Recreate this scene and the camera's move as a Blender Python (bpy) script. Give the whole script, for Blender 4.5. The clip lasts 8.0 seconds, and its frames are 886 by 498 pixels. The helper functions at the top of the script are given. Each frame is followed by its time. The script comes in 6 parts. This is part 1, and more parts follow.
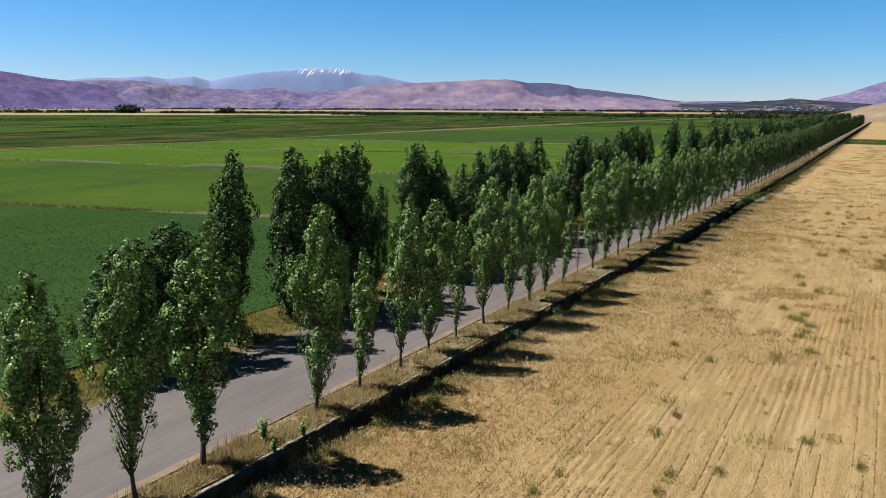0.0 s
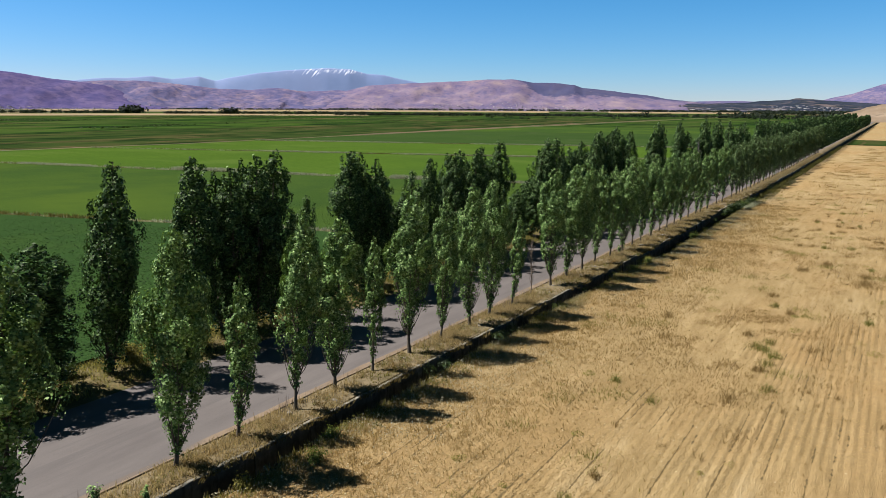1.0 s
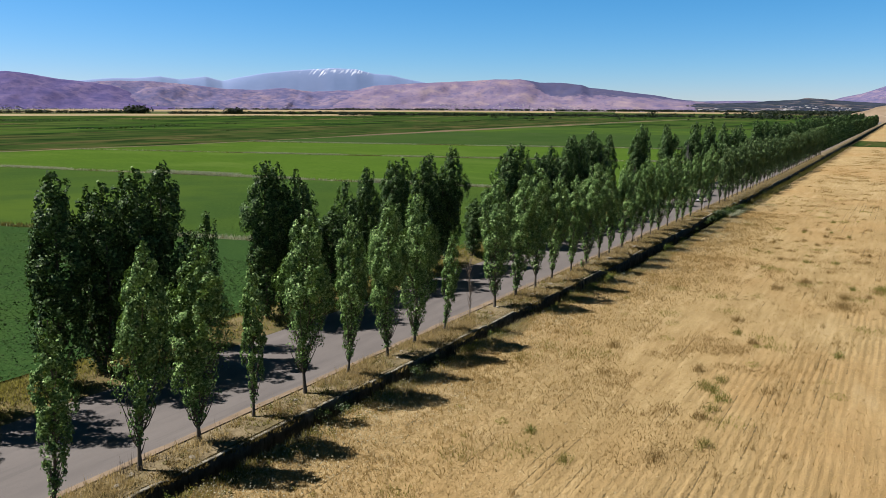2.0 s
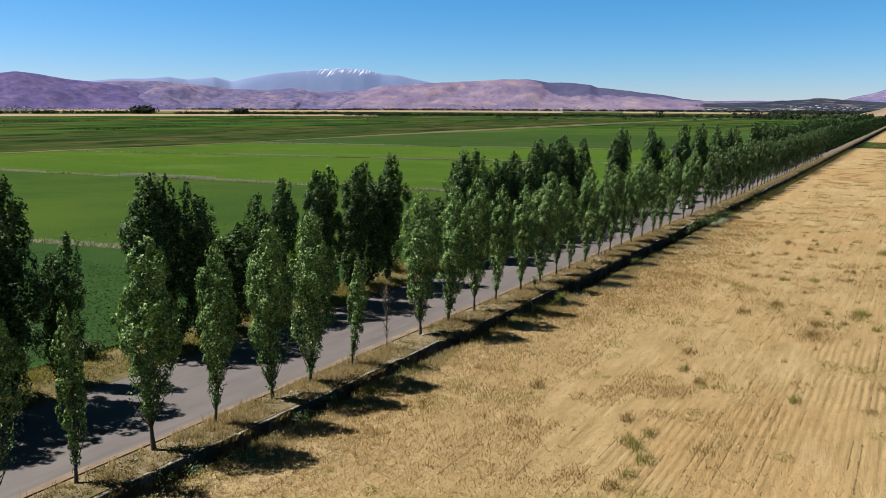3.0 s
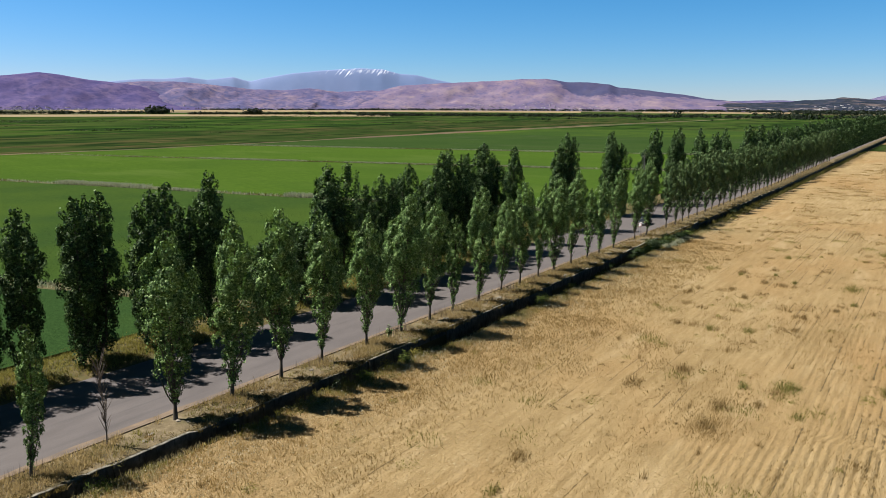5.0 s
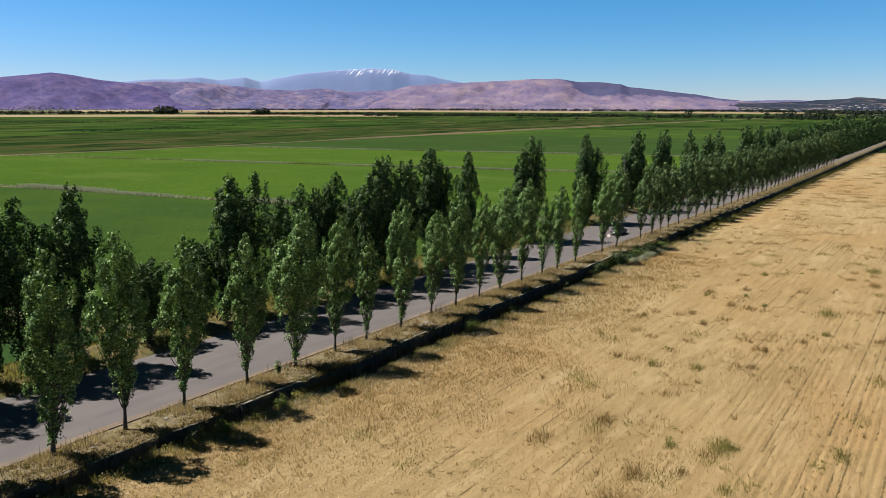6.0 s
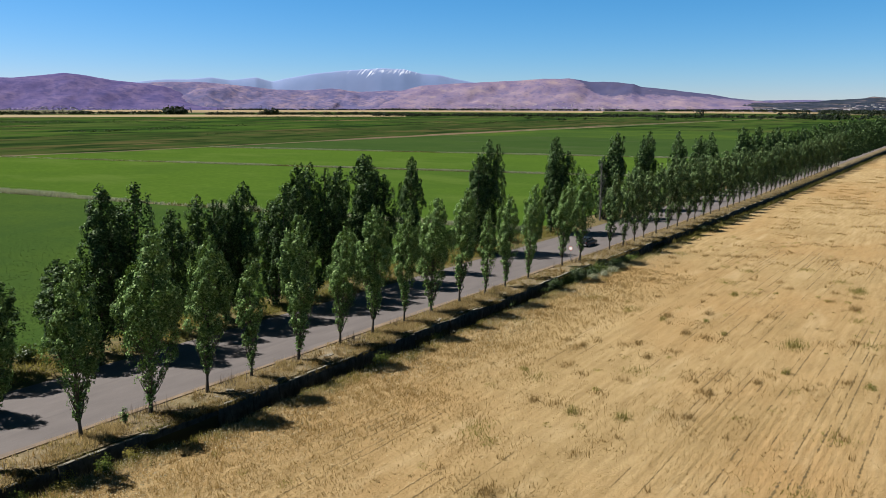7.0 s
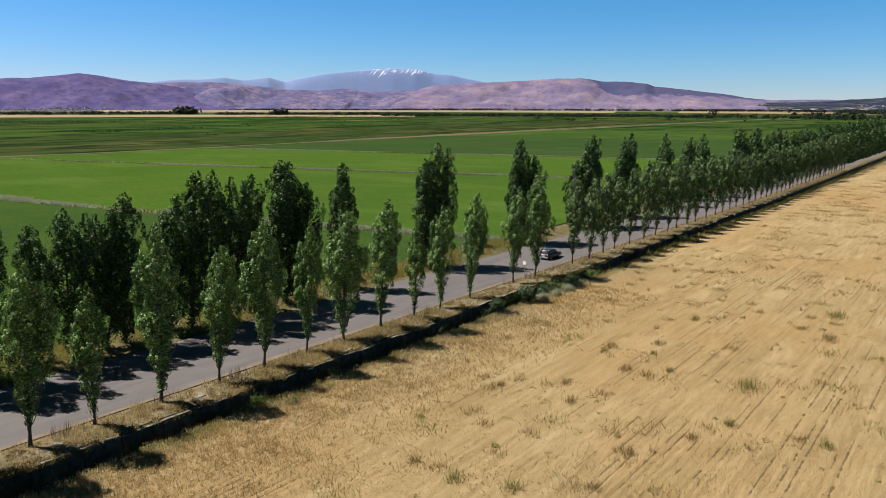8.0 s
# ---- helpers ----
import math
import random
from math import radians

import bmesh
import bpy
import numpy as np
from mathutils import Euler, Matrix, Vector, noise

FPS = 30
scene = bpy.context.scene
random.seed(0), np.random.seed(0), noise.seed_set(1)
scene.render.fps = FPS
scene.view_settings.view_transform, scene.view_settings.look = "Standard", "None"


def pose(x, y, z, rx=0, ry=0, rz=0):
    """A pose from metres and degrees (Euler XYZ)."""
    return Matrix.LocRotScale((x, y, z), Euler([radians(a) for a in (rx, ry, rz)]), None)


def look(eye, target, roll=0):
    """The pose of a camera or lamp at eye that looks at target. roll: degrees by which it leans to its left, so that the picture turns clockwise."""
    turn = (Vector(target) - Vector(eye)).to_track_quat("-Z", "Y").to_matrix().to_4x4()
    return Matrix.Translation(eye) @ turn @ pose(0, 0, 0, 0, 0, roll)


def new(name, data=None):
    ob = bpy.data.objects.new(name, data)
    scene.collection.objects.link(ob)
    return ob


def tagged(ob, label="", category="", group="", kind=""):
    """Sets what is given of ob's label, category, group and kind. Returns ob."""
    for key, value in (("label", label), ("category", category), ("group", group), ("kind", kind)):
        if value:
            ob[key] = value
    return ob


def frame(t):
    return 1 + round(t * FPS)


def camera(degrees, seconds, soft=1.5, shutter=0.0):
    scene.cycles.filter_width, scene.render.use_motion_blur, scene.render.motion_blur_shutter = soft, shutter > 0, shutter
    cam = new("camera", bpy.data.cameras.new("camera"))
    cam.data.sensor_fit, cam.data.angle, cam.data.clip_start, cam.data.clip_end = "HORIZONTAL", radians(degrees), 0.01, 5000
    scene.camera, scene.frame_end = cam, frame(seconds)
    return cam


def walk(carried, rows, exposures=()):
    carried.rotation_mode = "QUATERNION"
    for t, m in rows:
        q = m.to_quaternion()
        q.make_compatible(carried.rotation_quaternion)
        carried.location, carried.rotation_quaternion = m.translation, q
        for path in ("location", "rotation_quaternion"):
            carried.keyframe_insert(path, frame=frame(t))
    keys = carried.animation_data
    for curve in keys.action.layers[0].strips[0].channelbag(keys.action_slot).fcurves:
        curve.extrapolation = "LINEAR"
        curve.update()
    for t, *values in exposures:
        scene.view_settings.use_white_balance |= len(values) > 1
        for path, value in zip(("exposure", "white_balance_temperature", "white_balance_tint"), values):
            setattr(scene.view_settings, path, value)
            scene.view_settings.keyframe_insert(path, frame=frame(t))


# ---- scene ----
cam = camera(62.9, 8.0, soft=0.42)
EXPOSURE = 1.36
# seconds, x, y, z, yaw, pitch, roll
ROWS = [
    (0.0, -1.948, 6.490, 20.018, 31.216, -11.137, 0.336),
    (0.5, -0.757, 11.126, 20.275, 31.463, -11.140, 0.323),
    (1.0, 0.482, 16.054, 20.522, 31.734, -11.143, 0.310),
    (1.5, 1.759, 21.251, 20.760, 32.030, -11.147, 0.297),
    (2.0, 3.066, 26.699, 20.988, 32.349, -11.150, 0.284),
    (2.5, 4.395, 32.377, 21.205, 32.690, -11.153, 0.271),
    (3.0, 5.735, 38.266, 21.409, 33.053, -11.157, 0.259),
    (3.5, 7.078, 44.344, 21.601, 33.437, -11.160, 0.246),
    (4.0, 8.416, 50.593, 21.778, 33.841, -11.163, 0.233),
    (4.5, 9.738, 56.992, 21.942, 34.264, -11.166, 0.220),
    (5.0, 11.038, 63.521, 22.090, 34.705, -11.170, 0.207),
    (5.5, 12.305, 70.160, 22.222, 35.164, -11.173, 0.194),
    (6.0, 13.530, 76.890, 22.337, 35.640, -11.176, 0.181),
    (6.5, 14.705, 83.689, 22.434, 36.132, -11.180, 0.168),
    (7.0, 15.821, 90.539, 22.513, 36.639, -11.183, 0.155),
    (7.5, 16.870, 97.418, 22.572, 37.161, -11.186, 0.143),
    (8.0, 17.841, 104.308, 22.612, 37.696, -11.189, 0.130),
]
walk(cam, [(t, pose(x, y, z, 90 + pitch, 0, yaw) @ pose(0, 0, 0, 0, 0, roll)) for t, x, y, z, yaw, pitch, roll in ROWS],
     exposures=[(0.0, EXPOSURE + 0.03), (8.0, EXPOSURE - 0.04)])

# ---- light ----
SUN_TO = Vector((-0.90, -0.39, 1.33)).normalized()
world = bpy.data.worlds.new("world")
scene.world = world
world.use_nodes = True
wn, wl = world.node_tree.nodes, world.node_tree.links
sky = wn.new("ShaderNodeTexSky")
sky.sky_type = "NISHITA"
sky.sun_disc = False
sky.sun_elevation = math.asin(SUN_TO.z)
sky.sun_rotation = math.atan2(SUN_TO.x, SUN_TO.y) % (2 * math.pi)
sky.altitude = 900
sky.air_density, sky.dust_density, sky.ozone_density = 1.0, 0.0, 2.0
wn["Background"].inputs[1].default_value = 0.665
SKY = 0.08


def channel_of(socket, power, gain):
    """One colour of the clear, dry sky: strength, saturation and tint."""
    p = wn.new("ShaderNodeMath")
    p.operation = "POWER"
    p.inputs[1].default_value = power
    m = wn.new("ShaderNodeMath")
    m.operation = "MULTIPLY"
    m.inputs[1].default_value = gain * SKY ** power
    wl.new(socket, p.inputs[0])
    wl.new(p.outputs[0], m.inputs[0])
    return m.outputs[0]


parts_of_sky, whole_sky = wn.new("ShaderNodeSeparateColor"), wn.new("ShaderNodeCombineColor")
wl.new(sky.outputs[0], parts_of_sky.inputs[0])
# the clear sky darkens towards the zenith
deep = wn.new("ShaderNodeMath")
deep.operation, deep.use_clamp = "DIVIDE", True
deep.inputs[1].default_value = 3.2
wl.new(parts_of_sky.outputs[1], deep.inputs[0])
for i, (power, gain, depth) in enumerate(((1.7, 0.655, 1.3), (1.0, 0.592, 1.9), (1.05, 0.905, 2.6))):
    dim, shade = wn.new("ShaderNodeMath"), wn.new("ShaderNodeMath")
    dim.operation, shade.operation = "POWER", "MULTIPLY"
    dim.inputs[1].default_value = depth
    wl.new(deep.outputs[0], dim.inputs[0])
    wl.new(channel_of(parts_of_sky.outputs[i], power, gain), shade.inputs[0])
    wl.new(dim.outputs[0], shade.inputs[1])
    wl.new(shade.outputs[0], whole_sky.inputs[i])
wl.new(whole_sky.outputs[0], wn["Background"].inputs[0])
sun = new("sun", bpy.data.lights.new("sun", "SUN"))
sun.data.energy, sun.data.angle, sun.data.color = 5.0, radians(0.53), (1.0, 0.95, 0.88)
sun.matrix_world = look(SUN_TO * 100, (0, 0, 0))

# ---- materials ----
def tree_of(name):
    m = bpy.data.materials.new(name)
    m.use_nodes = True
    return m, m.node_tree.nodes, m.node_tree.links, m.node_tree.nodes["Principled BSDF"]


ALBEDO = 0.382  # how light the dry summer surfaces are as a whole


def ramp_of(nodes, stops, gain=1.0):
    r = nodes.new("ShaderNodeValToRGB")
    e = r.color_ramp.elements
    while len(e) < len(stops):
        e.new(0.5)
    for i, (at, c) in enumerate(stops):
        e[i].position, e[i].color = at, (*(v * gain for v in c), 1)
    return r


def noise_of(nodes, links, scale, detail=6.0, stretch=(1, 1, 1), rough=0.6):
    g = nodes.new("ShaderNodeNewGeometry")
    mp = nodes.new("ShaderNodeMapping")
    mp.inputs["Scale"].default_value = stretch
    n = nodes.new("ShaderNodeTexNoise")
    n.inputs["Scale"].default_value, n.inputs["Detail"].default_value, n.inputs["Roughness"].default_value = scale, detail, rough
    links.new(g.outputs["Position"], mp.inputs["Vector"])
    links.new(mp.outputs["Vector"], n.inputs["Vector"])
    return n


def blend(nodes, links, fac, a, b, mode="MIX"):
    x = nodes.new("ShaderNodeMix")
    x.data_type, x.blend_type = "RGBA", mode
    for value, socket in ((fac, x.inputs[0]), (a, x.inputs[6]), (b, x.inputs[7])):
        if hasattr(value, "links"):
            links.new(value, socket)
        else:
            socket.default_value = value if isinstance(value, float) else (*value, 1)
    return x.outputs[2]


def earthy(name, stops, scale, stretch=(1, 1, 1), layers=(), bump=0.0, bump_scale=20.0, roughness=0.95, spec=0.1, bump_stretch=(1, 1, 1), detail=6.0):
    """A rough ground or wall surface: a coloured noise, further noises laid over it, and a bump."""
    m, nodes, links, b = tree_of(name)
    n = noise_of(nodes, links, scale, detail, stretch)
    r = ramp_of(nodes, stops, ALBEDO)
    links.new(n.outputs["Fac"], r.inputs["Fac"])
    colour = r.outputs["Color"]
    for lscale, lstretch, lo, hi, tint, amount in layers:
        ln = noise_of(nodes, links, lscale, 5.0, lstretch)
        lr = ramp_of(nodes, [(lo, (0, 0, 0)), (hi, (amount, amount, amount))])
        links.new(ln.outputs["Fac"], lr.inputs["Fac"])
        colour = blend(nodes, links, lr.outputs["Color"], colour, tuple(v * ALBEDO for v in tint))
    links.new(colour, b.inputs["Base Color"])
    b.inputs["Roughness"].default_value = roughness
    b.inputs["Specular IOR Level"].default_value = spec
    if bump:
        bn = noise_of(nodes, links, bump_scale, 4.0, bump_stretch)
        bp = nodes.new("ShaderNodeBump")
        bp.inputs["Strength"].default_value, bp.inputs["Distance"].default_value = 1.0, bump
        links.new(bn.outputs["Fac"], bp.inputs["Height"])
        links.new(bp.outputs["Normal"], b.inputs["Normal"])
    return m


def leafy(name, stops, through_light=0.3, roughness=0.5, spec=0.3, glow=(0.18, 0.26, 0.04)):
    """Leaves or blades, each of its own shade, with some light coming through."""
    m, nodes, links, b = tree_of(name)
    g = nodes.new("ShaderNodeNewGeometry")
    r = ramp_of(nodes, stops, ALBEDO)
    links.new(g.outputs["Random Per Island"], r.inputs["Fac"])
    links.new(r.outputs["Color"], b.inputs["Base Color"])
    b.inputs["Roughness"].default_value = roughness
    b.inputs["Specular IOR Level"].default_value = spec
    if through_light:
        t = nodes.new("ShaderNodeBsdfTranslucent")
        t.inputs["Color"].default_value = (*(v * ALBEDO for v in glow), 1)
        mix = nodes.new("ShaderNodeMixShader")
        mix.inputs[0].default_value = through_light
        links.new(b.outputs[0], mix.inputs[1])
        links.new(t.outputs[0], mix.inputs[2])
        links.new(mix.outputs[0], nodes["Material Output"].inputs[0])
    return m


def plain(name, c, roughness=0.5, metal=0.0, spec=0.5):
    m, nodes, links, b = tree_of(name)
    n = noise_of(nodes, links, 9.0, 4.0)
    r = ramp_of(nodes, [(0.3, tuple(v * 0.85 for v in c)), (0.7, tuple(min(1, v * 1.12) for v in c))])
    links.new(n.outputs["Fac"], r.inputs["Fac"])
    links.new(r.outputs["Color"], b.inputs["Base Color"])
    b.inputs["Roughness"].default_value, b.inputs["Metallic"].default_value, b.inputs["Specular IOR Level"].default_value = roughness, metal, spec
    return m


M_GROUND = earthy("plain_soil", [(0.3, (0.10, 0.11, 0.045)), (0.5, (0.20, 0.16, 0.08)), (0.7, (0.30, 0.23, 0.12))], 0.02, layers=[(0.006, (1, 1, 1), 0.45, 0.6, (0.07, 0.11, 0.035), 0.8)])
M_VERGE = earthy("verge_soil", [(0.3, (0.1764, 0.1386, 0.0798)), (0.55, (0.3192, 0.252, 0.1512)), (0.75, (0.4368, 0.3528, 0.2268))], 1.3, layers=[(0.35, (1, 1, 1), 0.52, 0.66, (0.15, 0.14, 0.05), 0.45), (4.0, (1, 1, 1), 0.5, 0.62, (0.20, 0.15, 0.085), 0.5)], bump=0.08, bump_scale=5)
M_SHOULDER = earthy("shoulder_soil", [(0.3, (0.11, 0.105, 0.04)), (0.55, (0.22, 0.18, 0.08)), (0.75, (0.36, 0.27, 0.14))], 0.9, layers=[(0.30, (1, 1, 1), 0.50, 0.64, (0.09, 0.11, 0.03), 0.6), (3.5, (1, 1, 1), 0.5, 0.62, (0.26, 0.16, 0.075), 0.5)], bump=0.08, bump_scale=5)
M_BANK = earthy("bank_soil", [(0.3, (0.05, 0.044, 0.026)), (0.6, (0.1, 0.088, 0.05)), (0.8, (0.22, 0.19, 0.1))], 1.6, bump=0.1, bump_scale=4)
M_ROAD = earthy("asphalt", [(0.3, (0.1568, 0.1377, 0.1349)), (0.7, (0.2137, 0.1881, 0.1824))], 0.8, stretch=(1, 0.25, 1), layers=[(0.09, (1, 0.3, 1), 0.5, 0.7, (0.2375, 0.2109, 0.1995), 0.6), (0.7, (1.6, 0.05, 1), 0.56, 0.66, (0.133, 0.1187, 0.1187), 0.5), (14.0, (1, 1, 1), 0.55, 0.7, (0.1045, 0.095, 0.095), 0.35)], bump=0.004, bump_scale=60, roughness=0.85, spec=0.25)
M_KERB = earthy("kerb_concrete", [(0.3, (0.24, 0.175, 0.125)), (0.7, (0.38, 0.29, 0.215))], 1.5, bump=0.01)
# sun on the wall tops and shade on the faces are painted in
M_CONCRETE = earthy("shaded_old_concrete", [(0.3, (0.12, 0.1125, 0.0975)), (0.55, (0.24, 0.225, 0.195)), (0.75, (0.45, 0.42, 0.36))], 1.1, layers=[(3.0, (1, 1, 0.3), 0.5, 0.65, (0.075, 0.072, 0.06), 0.7)], bump=0.02, bump_scale=8)
M_COPING = earthy("sunlit_pale_concrete", [(0.3, (0.25, 0.2313, 0.1938)), (0.6, (0.475, 0.4437, 0.375)), (0.8, (0.65, 0.6125, 0.5375))], 1.6, layers=[(0.35, (1, 1, 1), 0.58, 0.66, (0.12, 0.10, 0.07), 0.85), (2.0, (1, 1, 1), 0.5, 0.6, (0.125, 0.1125, 0.075), 0.7)], bump=0.02, bump_scale=8)
M_STRAW = earthy("stubble_ground", [(0.25, (0.4039, 0.2833, 0.1302)), (0.5, (0.5366, 0.3882, 0.1881)), (0.75, (0.6631, 0.4942, 0.2556))], 0.7, stretch=(2.6, 0.22, 1),
                 layers=[(0.035, (1, 0.6, 1), 0.44, 0.62, (0.5185, 0.323, 0.1363), 0.7), (0.11, (1, 0.5, 1), 0.52, 0.66, (0.3737, 0.2568, 0.1086), 0.55), (1.5, (1, 0.14, 1), 0.52, 0.64, (0.3617, 0.2496, 0.1086), 0.5), (3.2, (1, 0.45, 1), 0.52, 0.64, (0.3737, 0.2568, 0.1133), 0.4), (0.22, (1.6, 0.3, 1), 0.56, 0.70, (0.7232, 0.5569, 0.3134), 0.5)], bump=0.11, bump_scale=7.5, bump_stretch=(1.5, 0.65, 1))
M_STRAW_BLADE = leafy("straw_blades", [(0.0, (0.6365, 0.4668, 0.2396)), (0.5, (0.7426, 0.5622, 0.2909)), (1.0, (0.8699, 0.6896, 0.3729))], 0.6, 0.7, 0.05, (1.008, 0.7426, 0.341))
M_MAT = leafy("matted_straw", [(0.0, (0.3628, 0.2433, 0.1045)), (0.5, (0.4909, 0.3414, 0.1601)), (0.86, (0.6189, 0.4534, 0.2294)), (1.0, (1.045, 0.907, 0.5976))], 0.35, 0.8, 0.03, (0.6615, 0.4695, 0.2027))
M_DRY_BLADE = leafy("dry_grass_blades", [(0.0, (0.48, 0.37, 0.18)), (0.6, (0.72, 0.56, 0.28)), (1.0, (0.92, 0.78, 0.48))], 0.5, 0.7, 0.1, (0.85, 0.64, 0.29))
M_GREEN_BLADE = leafy("green_grass_blades", [(0.0, (0.21, 0.20, 0.05)), (0.6, (0.39, 0.35, 0.10)), (1.0, (0.60, 0.52, 0.22))], 0.45, 0.7, 0.1, (0.54, 0.48, 0.11))
M_WEED = leafy("weed_leaves", [(0.0, (0.168, 0.126, 0.0448)), (0.6, (0.308, 0.231, 0.091)), (1.0, (0.504, 0.378, 0.168))], 0.35, 0.7, 0.1, (0.35, 0.266, 0.084))
M_OLIVE = leafy("olive_weed_leaves", [(0.0, (0.145, 0.1377, 0.0435)), (0.6, (0.261, 0.2392, 0.0725)), (1.0, (0.435, 0.377, 0.1305))], 0.3, 0.7, 0.1, (0.319, 0.29, 0.0725))
M_PALE = leafy("pale_seed_heads", [(0.0, (0.50, 0.45, 0.27)), (1.0, (1.0, 0.95, 0.74))], 0.3, 0.8, 0.05, (0.5, 0.5, 0.3))
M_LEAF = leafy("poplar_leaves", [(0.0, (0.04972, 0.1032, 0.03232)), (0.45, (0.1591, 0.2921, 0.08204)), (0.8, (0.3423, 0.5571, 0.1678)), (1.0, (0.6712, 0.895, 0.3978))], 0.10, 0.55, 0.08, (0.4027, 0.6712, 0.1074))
# same poplars farther along: leaf colour darkened for shade and greyed for haze
M_LEAF_MID = leafy("dimmed_poplar_leaves", [(0.0, (0.03909, 0.07574, 0.0281)), (0.45, (0.1221, 0.2101, 0.07207)), (0.8, (0.2524, 0.3878, 0.1379)), (1.0, (0.4764, 0.6107, 0.2932))], 0.09, 0.55, 0.08, (0.3202, 0.5172, 0.09851))
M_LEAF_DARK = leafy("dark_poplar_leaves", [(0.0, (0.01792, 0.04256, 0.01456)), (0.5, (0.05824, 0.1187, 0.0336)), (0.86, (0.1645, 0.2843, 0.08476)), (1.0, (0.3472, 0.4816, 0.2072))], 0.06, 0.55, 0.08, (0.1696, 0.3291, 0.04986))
M_BUSH = leafy("bush_leaves", [(0.0, (0.03, 0.07, 0.02)), (1.0, (0.10, 0.17, 0.05))], 0.25, 0.5, 0.3)
M_BARK = earthy("poplar_bark", [(0.3, (0.11, 0.09, 0.07)), (0.7, (0.27, 0.23, 0.185))], 3.0, stretch=(1, 1, 0.3), bump=0.02, bump_scale=12)
M_GREY_WOOD = earthy("grey_dead_wood", [(0.3, (0.22, 0.21, 0.20)), (0.7, (0.42, 0.40, 0.38))], 3.0, bump=0.01)
M_DEAD = earthy("dead_wood", [(0.3, (0.26, 0.20, 0.16)), (0.7, (0.46, 0.38, 0.31))], 3.0, bump=0.01)
M_CROP_DARK = earthy("dark_crop", [(0.3, (0.0344, 0.07568, 0.02408)), (0.55, (0.0473, 0.1015, 0.03096)), (0.75, (0.0645, 0.1247, 0.0387))], 2.2, layers=[(0.06, (1, 1, 1), 0.5, 0.7, (0.0645, 0.1204, 0.0301), 0.6)], bump=0.2, bump_scale=2.6, spec=0.0)
M_CROP = earthy("green_crop", [(0.3, (0.04577, 0.09505, 0.02383)), (0.55, (0.06161, 0.1171, 0.02813)), (0.75, (0.07921, 0.1391, 0.03465))], 1.4, layers=[(0.016, (1, 1, 1), 0.42, 0.66, (0.09681, 0.1584, 0.02813), 0.8), (0.05, (1, 1, 1), 0.5, 0.7, (0.04401, 0.09153, 0.02813), 0.6)], bump=0.2, bump_scale=2.2, spec=0.0)
M_CROP_LIGHT = earthy("light_green_crop", [(0.3, (0.07425, 0.1436, 0.0221)), (0.6, (0.09405, 0.1703, 0.02578)), (0.8, (0.1168, 0.198, 0.03438))], 0.6, layers=[(0.012, (1, 1, 1), 0.45, 0.65, (0.06435, 0.1267, 0.02455), 0.7), (0.04, (0.5, 1, 1), 0.52, 0.66, (0.1287, 0.198, 0.04297), 0.5)], bump=0.15, bump_scale=2, spec=0.0)
M_CROP_MID = earthy("mid_green_crop", [(0.3, (0.04763, 0.09349, 0.02639)), (0.6, (0.06174, 0.1111, 0.02999)), (0.8, (0.07762, 0.1287, 0.03839))], 0.6, layers=[(0.012, (1, 1, 1), 0.45, 0.65, (0.04057, 0.08644, 0.02399), 0.7), (0.05, (0.5, 1, 1), 0.55, 0.68, (0.09261, 0.1235, 0.05757), 0.5)], bump=0.15, bump_scale=2, spec=0.0)
M_CROP_LEAF = leafy("crop_leaves", [(0.0, (0.03612, 0.0774, 0.02408)), (0.6, (0.05676, 0.1118, 0.0344)), (1.0, (0.0817, 0.1419, 0.0473))], 0.35, 0.8, 0.05, (0.0774, 0.1806, 0.0387))
M_CROP_LEAF_LIGHT = leafy("young_crop_leaves", [(0.0, (0.03124, 0.06842, 0.01834)), (0.6, (0.05206, 0.09673, 0.02332)), (1.0, (0.08181, 0.1339, 0.03499))], 0.4, 0.8, 0.05, (0.08924, 0.1711, 0.02915))
M_MARSH = earthy("marsh_pasture", [(0.36, (0.023, 0.0529, 0.0161)), (0.46, (0.0414, 0.0897, 0.01955)), (0.54, (0.069, 0.1265, 0.0253)), (0.62, (0.09775, 0.1092, 0.04025)), (0.70, (0.207, 0.161, 0.0805))], 0.010, stretch=(1, 0.45, 1), layers=[(0.03, (1, 0.35, 1), 0.50, 0.59, (0.01495, 0.03335, 0.01265), 0.92), (0.006, (1, 0.5, 1), 0.5, 0.62, (0.0805, 0.115, 0.0345), 0.5)], bump=0.5, bump_scale=0.6, spec=0.0)
M_TRACK = earthy("dirt_track", [(0.3, (0.16, 0.11, 0.062)), (0.7, (0.28, 0.195, 0.105))], 0.05, layers=[(0.03, (1, 0.4, 1), 0.48, 0.60, (0.085, 0.098, 0.033), 0.9), (0.012, (1, 0.6, 1), 0.45, 0.6, (0.14, 0.095, 0.055), 0.7)])
M_MARGIN = earthy("dry_margin", [(0.35, (0.030, 0.058, 0.017)), (0.5, (0.052, 0.085, 0.024)), (0.66, (0.11, 0.10, 0.042))], 0.02, stretch=(1, 0.3, 1), layers=[(0.05, (1, 0.3, 1), 0.50, 0.60, (0.018, 0.040, 0.013), 0.9), (0.09, (1, 0.2, 1), 0.60, 0.66, (0.16, 0.115, 0.06), 0.8)], spec=0.0)
M_TAN = earthy("ripe_grain", [(0.3, (0.36, 0.27, 0.14)), (0.7, (0.50, 0.38, 0.22))], 0.01, stretch=(1, 1, 1))
